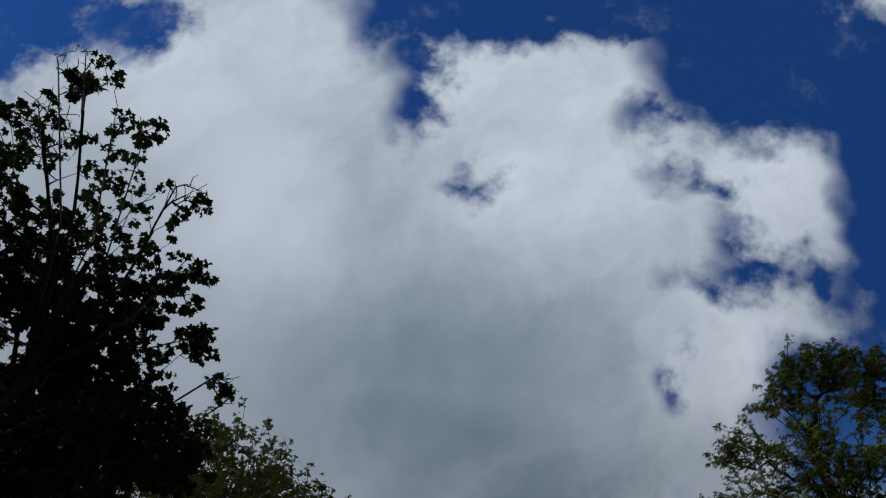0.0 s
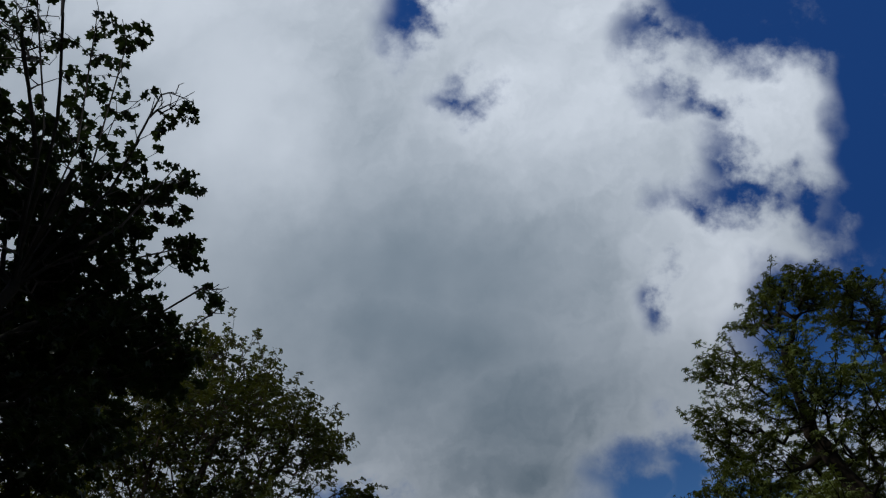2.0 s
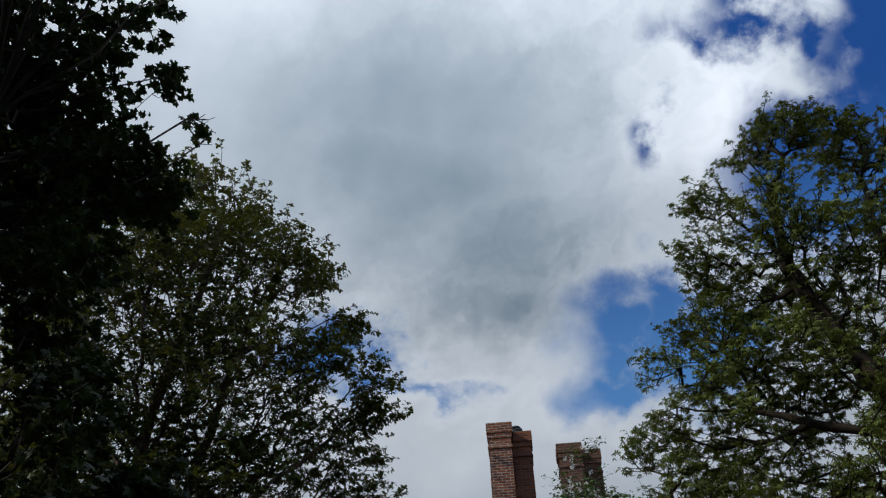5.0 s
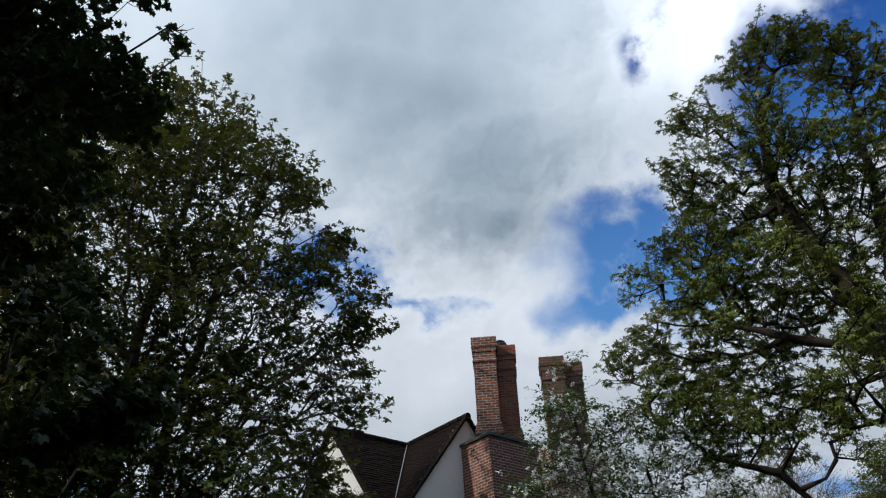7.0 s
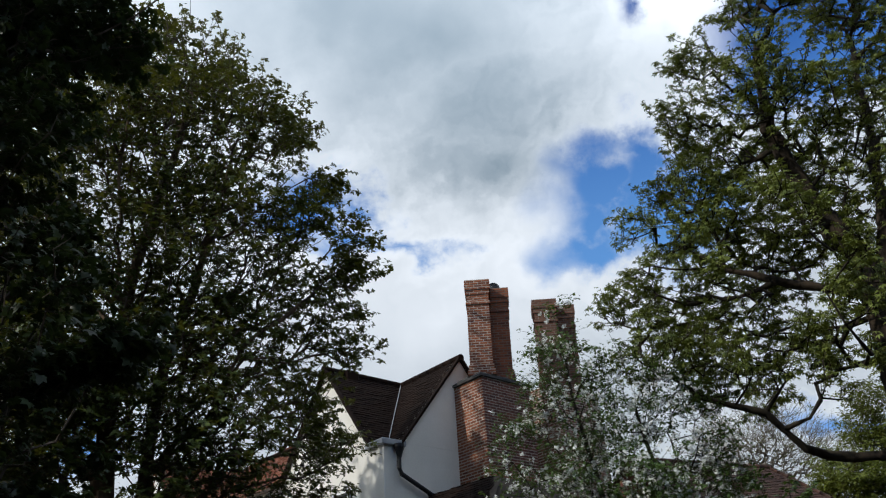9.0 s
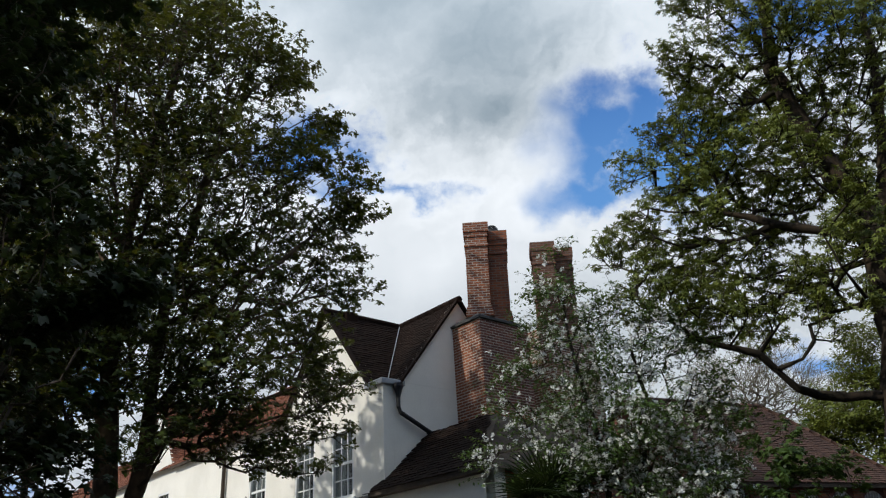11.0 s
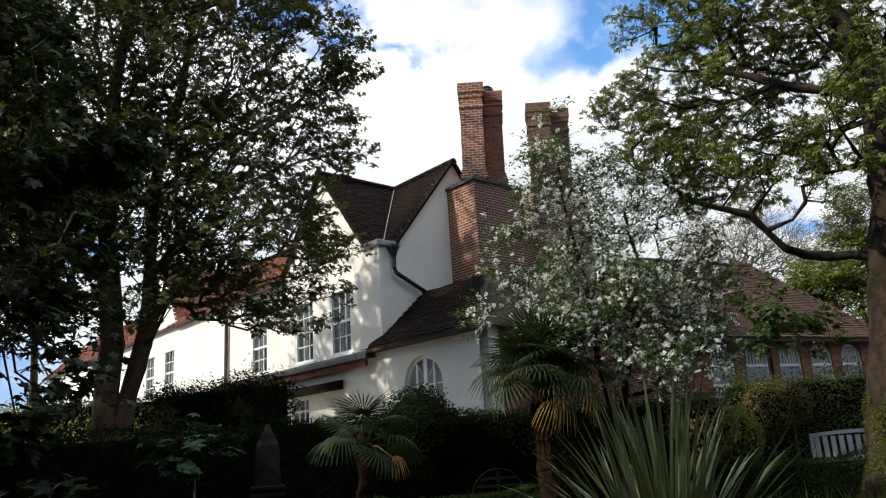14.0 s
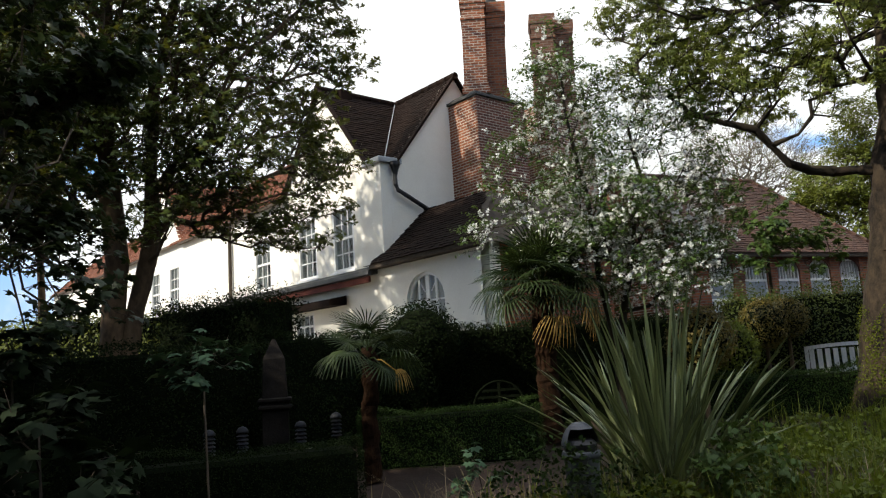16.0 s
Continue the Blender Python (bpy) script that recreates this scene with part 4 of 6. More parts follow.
def lean_to():
    c, half, spring, z0, zt = -1.45, 0.68, 3.02, 2.2, 4.30
    me = Mesh()
    n = 14
    for d, flip in ((0.0, False), (0.25, True)):
        strips = [[(LU0, 0.0), (c - half, 0.0), (c - half, zt), (LU0, zt)], [(c + half, 0.0), (LU1, 0.0), (LU1, zt), (c + half, zt)],
                  [(c - half, 0.0), (c + half, 0.0), (c + half, z0), (c - half, z0)]]
        for i in range(n):
            a0, a1 = math.pi * i / n, math.pi * (i + 1) / n
            y0, y1 = c + half * math.cos(a0), c + half * math.cos(a1)
            strips.append([(y1, spring + half * math.sin(a1)), (y0, spring + half * math.sin(a0)), (y0, zt), (y1, zt)])
        for s in strips:
            pts = [(d, y, z) for y, z in s]
            me.face(*(reversed(pts) if flip else pts))
    out = arch_outline(c, half, z0, spring, n)
    for i in range(len(out)):
        (y0, q0), (y1, q1) = out[i], out[(i + 1) % len(out)]
        me.face((0, y0, q0), (0, y1, q1), (0.25, y1, q1), (0.25, y0, q0))
    part("wall", me, "render_white", house, weld=True)
    part("wall", Mesh().box((0.252, LU0, 0.0), (0.56, LU0 + 0.25, zt)).box((0.562, LU0 + 0.01, 0.0), (4.3, LU0 + 0.25, 1.998)), "render_white", house)
    brick_faces(house, [(0.562, LU0 + 0.005, 4.3, LU0 + 0.25, 2.0, zt)], seed=71, joint="mortar_dark")
    fr = Mesh()
    rim_o, rim_i = arch_outline(c, half, z0, spring, n), arch_outline(c, half - 0.07, z0 + 0.07, spring, n)
    for i in range(len(rim_o)):
        j = (i + 1) % len(rim_o)
        a, b, p, q = rim_o[i], rim_o[j], rim_i[j], rim_i[i]
        for x, f in ((0.08, 1), (0.15, -1)):
            pts = [(x, *r) for r in (a, b, p, q)]
            fr.face(*(pts[::f]))
        fr.face((0.08, *q), (0.08, *p), (0.15, *p), (0.15, *q))
    bars = []
    for y in (c - 0.3, c - 0.03, c + 0.03, c + 0.3):
        top = spring + math.sqrt(max(0, (half - 0.04) ** 2 - (y - c) ** 2))
        bars.append(Mesh().box((0.09, y - 0.030, z0 + 0.072), (0.14, y + 0.030, top - 0.04)))
    for z in (2.65, 3.05):
        bars.append(Mesh().box((0.095, c - half + 0.072, z - 0.016), (0.135, c + half - 0.072, z + 0.016)))
    for a in (58.0, 122.0):
        ca, sa = math.cos(radians(a)), math.sin(radians(a))
        bars.append(Mesh().tube([(0.115, c + 0.22 * ca, spring + 0.06 + 0.2 * sa), (0.115, c + (half - 0.06) * ca, spring + (half - 0.06) * sa)], 0.018, 4))
    win = part("window", fr, "paint", house, "round-arched white casement window", weld=True)
    for bar in bars:
        part("glazing_bar", bar, "paint", win)
    g = Mesh()
    g.face(*[(0.115, y, z) for y, z in rim_i])
    part("pane", g, "glass", win)
    net = Mesh()
    row = [(c - half + 0.04 + (2 * half - 0.08) * i / 40, 0.30 + 0.02 * math.sin(i * 1.3)) for i in range(41)]
    for (y0, x0), (y1, x1) in zip(row, row[1:]):
        net.face((x0, y0, z0), (x1, y1, z0), (x1, y1, spring + half), (x0, y0, spring + half))
    part("curtain", net, "curtain", win, "pale net curtain hanging in folds", smooth=True, weld=True)
    # dark board for the unlit inside of the lean-to
    part("room", Mesh().box((0.7, c - 1.1, z0 - 0.4), (0.72, c + 1.1, zt)), "unlit_room", house)
    # roof: steep lower slope, easier upper slope, hipped at the open end
    ov = 0.28
    p0, p1, p2 = (-ov, 4.08), (1.33, 5.50), (2.36, 5.76)
    run1, run2 = math.hypot(p1[0] - p0[0], p1[1] - p0[1]), math.hypot(p2[0] - p1[0], p2[1] - p1[1])
    u1, u2 = (p1[0] - p0[0], 0, p1[1] - p0[1]), (p2[0] - p1[0], 0, p2[1] - p1[1])
    lo = LU0 - 0.2
    roof = part("roof", Mesh().box((-ov, lo, 4.06), (-ov + 0.05, 0.5, 4.075)), "timber", house, "mossy dark tiled roof of the lean-to")
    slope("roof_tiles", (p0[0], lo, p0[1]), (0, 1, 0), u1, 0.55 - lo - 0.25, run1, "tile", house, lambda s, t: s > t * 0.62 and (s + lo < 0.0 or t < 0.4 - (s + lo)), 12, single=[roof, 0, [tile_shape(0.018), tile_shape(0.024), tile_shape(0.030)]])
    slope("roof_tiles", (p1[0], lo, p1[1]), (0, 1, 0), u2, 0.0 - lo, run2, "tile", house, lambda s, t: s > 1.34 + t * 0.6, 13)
    dk = Mesh()
    for a, b, l in ((p0, p1, 0.0), (p1, p2, 1.3)):
        dk.face((a[0], lo + l, a[1] - 0.02), (a[0], -0.002, a[1] - 0.02), (b[0], -0.002, b[1] - 0.02), (b[0], lo + l + 1.0, b[1] - 0.02))
    dk.face((p0[0], lo, p0[1] - 0.02), (p1[0], lo + 1.3, p1[1] - 0.02), (p2[0], lo + 2.0, p2[1] - 0.02), (4.3, lo + 2.0, p2[1]), (4.3, lo, p0[1]))
    part("roof_deck", dk, "timber", house)
    part("eave_board", Mesh().box((-ov + 0.02, lo, 3.98), (0.0, 0.30, 4.06)), "timber", house)


lean_to()

# ---- garden wing: local x runs along its front, y backwards, z up ----
WING = pose(8.71, 21.5, 0, 0, 0, 25)
wing = thing("garden_wing", WING, "brick garden wing with white arched windows and mossy tiled roof", "building")
M["ledge"] = material("sandy_ledge", (0.22, 0.13, 0.065), (0.42, 0.27, 0.14), 0.9, 3.0, 0.4, 30.0)


def wing_window(a, b):
    """One arched bay: sill, short lower lights, white panel coloured blue-grey for shade, tall barred top under a
    curved brick head.
    """
    w = b - a
    win = part("window", Mesh().box((a, 0.04, 2.52), (b, 0.14, 2.60)), "paint", wing, "white slatted garden-room window")
    for z0, z1 in ((2.83, 2.90), (3.36, 3.43), (3.94, 4.0)):
        part("rail", Mesh().box((a, 0.05, z0), (b, 0.13, z1)), "paint", win)
    for x in (a, b - 0.05):
        part("stile", Mesh().box((x, 0.052, 2.60), (x + 0.05, 0.128, 3.94)), "paint", win)
    part("panel", Mesh().box((a + 0.05, 0.075, 2.90), (b - 0.05, 0.105, 3.36)), "panel_shaded", win)
    for i in range(1, 7):
        x = a + 0.05 + (w - 0.1) * i / 7
        part("bar", Mesh().box((x - 0.015, 0.06, 3.43), (x + 0.015, 0.12, 3.94)), "paint", win)
    for i in range(1, 6):
        x = a + 0.05 + (w - 0.1) * i / 6
        part("bar", Mesh().box((x - 0.016, 0.06, 2.60), (x + 0.016, 0.12, 2.83)), "paint", win)
    part("pane", Mesh().box((a + 0.05, 0.11, 2.60), (b - 0.05, 0.114, 3.94)), "glass", win)
    head = Mesh()
    for i in range(14):
        u0, u1 = i / 7 - 1, (i + 1) / 7 - 1
        q0, q1 = (3.64 + 0.35 * math.sqrt(max(0.0, 1 - u * u)) for u in (u0, u1))
        s0, s1 = (a + w / 2 * (1 + u) for u in (u0, u1))
        head.prism([(s0, q0), (s1, q1), (s1, 4.02), (s0, 4.02)], lambda p: (p[0], 0.012, p[1]), lambda p: (p[0], 0.038, p[1]))
    part("arch_head", head, "brick_shaded", wing)


def garden_wing():
    bays = [(-1.75 + 1.3 * k, -0.85 + 1.3 * k) for k in range(5)]
    piers = [(-2.4, -1.75)] + [(-0.85 + 1.3 * k, -0.45 + 1.3 * k) for k in range(4)] + [(4.35, 4.8)]
    for i, (a, b) in enumerate(piers):
        # the shade on the wing's front is put into darker joints
        brick_faces(wing, [(a, 0.0, b, 0.35, 0.4, 4.15)], seed=80 + i, joint="mortar_dark")
    brick_faces(wing, [(-2.4, 0.352, -2.05, 5.4, 0.4, 4.15)], seed=9)
    low = Mesh()
    for a, b in bays:
        low.box((a, 0.06, 0.4), (b, 0.3, 2.52))
    part("wall", low, "brick_shaded", wing)
    part("frieze", Mesh().box((-1.75, 0.02, 4.022), (4.35, 0.33, 4.15)), "brick_shaded", wing)
    part("ledge", bevelled(Mesh().box((-1.0, -0.08, 2.42), (0.75, 0.05, 2.515)).done("ledge"), 0.012), "ledge", wing, "sandy coloured ledge below the windows")
    part("wall", Mesh().box((4.5, 0.352, 0.4), (4.8, 5.4, 4.15)).box((-2.4, 5.402, 0.4), (4.8, 5.7, 4.15)), "mortar_dark", wing)
    # the unlit inside of the wing, put in as a dark board
    part("room", Mesh().box((-2.0, 0.8, 0.5), (4.5, 0.82, 4.1)), "unlit_room", wing)
    for a, b in bays:
        wing_window(a, b)
    # tiled roof, hipped at the far end, a gable at the other
    e, zt, half, rise, inset = 0.40, 4.14, 3.25, 2.98, 1.9
    x0, x1, y0, y1 = -2.55, 4.8 + e, -e, -e + 2 * half
    run = math.hypot(half, rise)
    f = half / run
    slope("roof_tiles", (x0, y0, zt), (1, 0, 0), (0, half, rise), x1 - x0, run, "roof_wing", wing, lambda s, t: s < (x1 - x0) - t * f * inset / half, 14)
    slope("roof_tiles", (x1, y0, zt), (0, 1, 0), (-inset, 0, rise), y1 - y0, math.hypot(inset, rise), "roof_wing", wing,
          lambda s, t: t / math.hypot(inset, rise) < min(s, 2 * half - s) / half, 15)
    hip = x1 - inset
    dk = Mesh()
    dk.face((x0, y0, zt - 0.02), (x1, y0, zt - 0.02), (hip, y0 + half, zt + rise - 0.02), (x0, y0 + half, zt + rise - 0.02))
    dk.face((x1, y0, zt - 0.02), (x1, y1, zt - 0.02), (hip, y0 + half, zt + rise - 0.02))
    dk.face((x1, y1, zt - 0.02), (x0, y1, zt - 0.02), (x0, y0 + half, zt + rise - 0.02), (hip, y0 + half, zt + rise - 0.02))
    part("roof_deck", dk, "timber", wing)
    ends = Mesh()
    ends.prism([(0.0, 4.152), (5.7, 4.152), (y0 + half, zt + rise - 0.12)], lambda p: (-2.4, p[0], p[1]), lambda p: (-2.1, p[0], p[1]))
    part("gable", ends, "brick_shaded", wing)
    caps = Mesh()
    for i in range(int((hip - x0) / 0.34)):
        caps.tube([(x0 + i * 0.34, y0 + half, zt + rise), (x0 + i * 0.34 + 0.33, y0 + half, zt + rise)], 0.09, 8)
    n = 14
    for i in range(n):
        p, q = (Vector((hip, y0 + half, zt + rise)).lerp(Vector((x1, y0, zt)), k) for k in (i / n, (i + 0.96) / n))
        caps.tube([p, q], 0.085, 8)
    part("ridge_tiles", caps, "roof_wing", wing, kind="stuff", smooth=True)
    part("eave_board", Mesh().box((x0, y0 + 0.02, zt - 0.12), (x1, y0 + 0.08, zt - 0.022)), "timber", wing)


garden_wing()

# ---- trees ----
tree("maple_tree", "tall twin-stemmed maple with fresh green leaves, partly sunlit", [
        [(-5.95, 13.2, 0.3), (-6.0, 13.2, 2.4), (-5.93, 13.23, 3.8), (-6.1, 13.15, 6.2), (-6.0, 13.0, 9.0), (-5.6, 13.2, 12.0), (-5.4, 13.3, 14.5)],
        [(-5.85, 13.25, 1.6), (-5.65, 13.36, 2.9), (-5.38, 13.46, 4.2), (-5.39, 13.46, 5.4), (-5.36, 13.47, 6.9), (-4.9, 13.5, 9.0), (-4.4, 13.4, 12.0)]],
     [(-4.8, 13.6, 14.4, 0.8), (-6.4, 13.7, 15.0, 1.6), (-3.6, 12.9, 12.4, 0.95), (-5.2, 13.0, 12.1, 2.07), (-6.6, 12.0, 12.1, 1.5),
      (-2.7, 13.3, 10.3, 0.8), (-4.2, 13.1, 9.5, 1.82), (-6.0, 12.8, 9.5, 1.5), (-2.0, 14.1, 9.2, 0.6), (-2.8, 14.3, 8.6, 1.07),
      (-4.4, 13.6, 7.4, 1.66), (-6.4, 13.5, 7.3, 1.64), (-1.9, 13.7, 7.3, 0.5), (-3.2, 15.1, 6.8, 1.07), (-3.7, 12.9, 5.4, 1.09),
      (-2.6, 14.7, 5.6, 0.78), (-5.0, 13.4, 5.4, 1.03), (-3.3, 14.3, 4.4, 0.53), (-6.9, 11.8, 7.1, 1.16), (-7.4, 11.6, 9.9, 1.0),
      # masses from x -8.8 leftwards are unseen, added to shade the white front
      (-7.4, 13.3, 5.3, 1.01), (-1.7, 15.5, 10.8, 0.27), (-8.9, 13.7, 8.0, 1.7, 0.8), (-9.2, 14.0, 11.0, 1.5, 0.9), (-8.8, 14.0, 13.8, 1.2, 0.8), (-9.4, 13.4, 5.6, 1.2, 0.7), (-10.8, 15.2, 10.6, 1.5, 0.8), (-10.0, 14.6, 9.0, 1.2, 0.8), (-7.1, 12.1, 6.1, 0.97), (-6.3, 12.5, 6.4, 0.79), (-7.3, 12.0, 4.8, 0.77), (-6.7, 12.6, 5.5, 0.6),
      (-6.5, 12.4, 6.4, 1.09), (-4.7, 13.4, 5.3, 0.73), (-6.6, 12.3, 4.9, 0.76), (-7.1, 12.1, 3.8, 0.5), (-4.0, 13.4, 4.8, 0.62), (-6.9, 11.6, 7.3, 1.13), (-5.5, 12.9, 8, 0.64), (-4.7, 13.2, 7.2, 0.64), (-5.1, 13, 6.4, 0.52), (-4.3, 13.3, 8.1, 0.55), (-5.4, 12.9, 5.5, 0.45), (-5.9, 12.7, 7, 0.51), (-6.2, 12.1, 5.9, 0.66), (-5.5, 12.4, 6.4, 0.59), (-4.5, 12.8, 5.9, 0.49), (-2.3, 13.3, 5.1, 0.41), (-1.9, 13.4, 4.5, 0.31), (-2.6, 13.2, 4.5, 0.45), (-1.7, 13.4, 5.4, 0.25), (-2.9, 13.2, 3.9, 0.38), (-2.3, 13.3, 3.9, 0.3), (-3.4, 13.1, 4.1, 0.44), (-5.2, 12.3, 5.1, 0.47), (-5, 12.4, 4.2, 0.51), (-4.5, 12.6, 4.5, 0.43), (-5.6, 12.2, 5.9, 0.48),
      (-3, 13.9, 12.8, 0.51), (-2.4, 14, 11.4, 0.5), (-1.8, 14.1, 10.5, 0.34), (-1.5, 14.1, 10, 0.27), (-1.3, 14.1, 9.1, 0.19), (-1.9, 14.1, 9.3, 0.48), (-1.8, 14.1, 8.2, 0.33), (-1.5, 14.1, 7.5, 0.18), (-2.4, 14, 7.6, 0.46), (-2.1, 14, 5.6, 0.33), (-2.6, 14, 6.1, 0.44), (-3.2, 13.8, 4.7, 0.42), (-3.6, 13.7, 4.2, 0.36), (-4.2, 13.6, 4.4, 0.41),
      (-1.6, 14.3, 9.2, 0.15), (-2.1, 14.2, 9.9, 0.49), (-2.1, 14.3, 10.7, 0.2), (-2.6, 14.2, 11.6, 0.52), (-3.5, 14.0, 12.8, 0.54),
      (-4.97, 13.20, 4.52, 0.34), (-4.46, 13.20, 4.28, 0.30), (-3.96, 13.20, 4.17, 0.28), (-3.45, 13.20, 4.24, 0.30), (-2.94, 13.20, 4.34, 0.28), (-2.48, 13.20, 4.41, 0.22), (-3.65, 13.20, 4.54, 0.30), (-4.26, 13.20, 4.68, 0.35)],
     11, "leaf_maple", 120, 9, 0.100, 0.12, "bark_pale", thrift=0.35, rise=0.35, max_r=0.26, bole=(0.185, 0.125), flat=0.28, tip=0.007, knots=0.05)
tree("sycamore_tree", "sycamore towering close by, shade in its dark leaf colour, thin outer twigs with lobed leaves", [
        [(-5.6, 5.2, 0.0), (-5.5, 5.3, 3.0), (-5.2, 5.2, 6.0), (-4.8, 5.0, 8.2), (-4.4, 4.4, 9.6)],
        [(-4.8, 5.0, 8.2), (-4.3, 3.7, 9.6), (-4.2, 2.2, 11)], [(-4.8, 5.0, 8.2), (-4.45, 3.75, 9.5), (-4.5, 2.3, 10.8)], [(-4.8, 5.0, 8.2), (-4.6, 4.05, 9.35), (-4.8, 2.9, 10.5)], [(-4.8, 5.0, 8.2), (-4.2, 4.05, 9.55), (-4, 2.9, 10.9)], [(-4.8, 5.0, 8.2), (-4.1, 4.3, 9.5), (-3.8, 3.4, 10.8)], [(-4.8, 5.0, 8.2), (-3.95, 4.6, 9.45), (-3.5, 4, 10.7)], [(-4.8, 5.0, 8.2), (-3.9, 5, 9.25), (-3.4, 4.8, 10.3)]],
     [(-4.3, 2.6, 10.9, 0.42, 0.5), (-4.9, 3.1, 10.4, 0.6, 0.4), (-3.9, 3.3, 10.8, 0.5, 0.5), (-4.4, 4.2, 10.2, 0.9, 0.35), (-3.4, 4.2, 10.6, 0.26, 0.7),
      (-5.2, 4.4, 9.7, 0.95, 0.8), (-3.8, 5.1, 10.0, 0.62, 0.5), (-3.4, 5.0, 10.3, 0.3, 0.7), (-4.6, 5.3, 9.4, 1.0, 1.3), (-3.5, 5.8, 9.7, 0.37),
      (-5.2, 6.0, 8.6, 0.95), (-4.2, 6.4, 8.9, 0.78), (-3.2, 6.3, 9.4, 0.22), (-3.8, 6.8, 8.7, 0.57), (-4.8, 6.8, 8.0, 0.94),
      (-4.5, 5.7, 7.7, 0.75), (-4.3, 5.9, 8.5, 0.54), (-4.1, 5.7, 6.4, 0.73), (-3.8, 6.0, 5.3, 0.58), (-3.7, 5.9, 4.4, 0.57, 0.3),
      (-3.2, 5.4, 4.7, 0.58, 0.3), (-2.6, 5.5, 4.1, 0.27), (-3.1, 5.4, 3.8, 0.47, 0.3), (-3.1, 5.3, 3.2, 0.41, 0.3), (-2.9, 5.2, 2.6, 0.3, 0.3), (-2.5, 5.0, 2.2, 0.17), (-3.6, 6.0, 4.3, 0.34, 0.3), (-3.4, 6.5, 4.3, 0.31, 0.3), (-3.1, 6.8, 4.5, 0.27), (-3.5, 5.8, 3.4, 0.27, 0.3), (-3.3, 6.0, 3.1, 0.23, 0.3), (-3.3, 5.5, 2.6, 0.25, 0.3), (-3.3, 6.6, 4.6, 0.32), (-3.3, 6.3, 4.3, 0.33, 0.3), (-3, 6.5, 4.4, 0.21), (-3.5, 5.8, 3.4, 0.27, 0.3), (-3.3, 6.1, 3.7, 0.19, 0.3), (-3.4, 6.5, 3.6, 0.15, 0.3), (-3.5, 5.9, 3, 0.18, 0.3), (-3.3, 6.3, 3.1, 0.14, 0.3), (-3.3, 5.7, 2.5, 0.26, 0.3), (-3.1, 6.1, 2.6, 0.21), (-3.1, 6.5, 3.4, 0.2), (-3.1, 5.5, 2.1, 0.2), (-3.4, 6.1, 3.4, 0.28, 0.3), (-3.2, 6.4, 3.4, 0.24), (-3.3, 6, 2.8, 0.26, 0.3), (-3, 6.3, 2.9, 0.23), (-4.2, 6.1, 6, 0.45), (-3.9, 6.7, 5.9, 0.41), (-4, 6.2, 5.1, 0.42, 0.3), (-3.6, 6.7, 5.2, 0.33), (-3.4, 6, 3.1, 0.21, 0.3), (-3.2, 6.3, 3, 0.18), (-3.4, 5.8, 2.8, 0.18, 0.3), (-3.5, 6.1, 3.4, 0.19, 0.3), (-5, 5.5, 8.6, 0.66), (-4.5, 5.9, 8.3, 0.6), (-4.9, 6, 7.7, 0.62), (-4.1, 6.4, 8.2, 0.4), (-4.8, 5.4, 9, 0.48), (-3.9, 3.0, 3.4, 0.9, 0.3), (-4.6, 4.2, 2.6, 0.9, 0.3), (-4.4, 3.0, 5.2, 1.0),
      # these first four and the last three above: unseen, added to shade the left
      (-6.5, 3.0, 9.5, 1.6), (-7.0, 1.0, 8.6, 1.4), (-7.2, 5.5, 8.0, 1.6), (-6.0, 2.5, 7.0, 1.5), (-3.37, 5.60, 3.74, 0.20, 5.0), (-3.20, 5.60, 3.83, 0.24, 5.0), (-3.00, 5.60, 3.91, 0.24, 5.0), (-2.80, 5.60, 4.01, 0.24, 5.0), (-2.62, 5.60, 4.09, 0.20, 5.0), (-2.46, 5.60, 4.13, 0.14, 5.0),
      (-3.56, 6.00, 2.99, 0.30), (-3.37, 6.00, 2.79, 0.28), (-3.19, 6.00, 2.97, 0.25), (-2.93, 6.00, 2.33, 0.20), (-2.73, 6.00, 2.27, 0.13), (-3.14, 6.00, 2.28, 0.25)],
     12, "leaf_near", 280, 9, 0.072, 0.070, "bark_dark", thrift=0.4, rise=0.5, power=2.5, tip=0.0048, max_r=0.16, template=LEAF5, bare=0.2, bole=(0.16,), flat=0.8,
     naked=[(-3.15, 6.35, 9.4, 0.35), (-3.35, 4.1, 10.7, 0.4), (-4.4, 2.5, 11.1, 0.5), (-4.9, 3.0, 10.7, 0.6)])
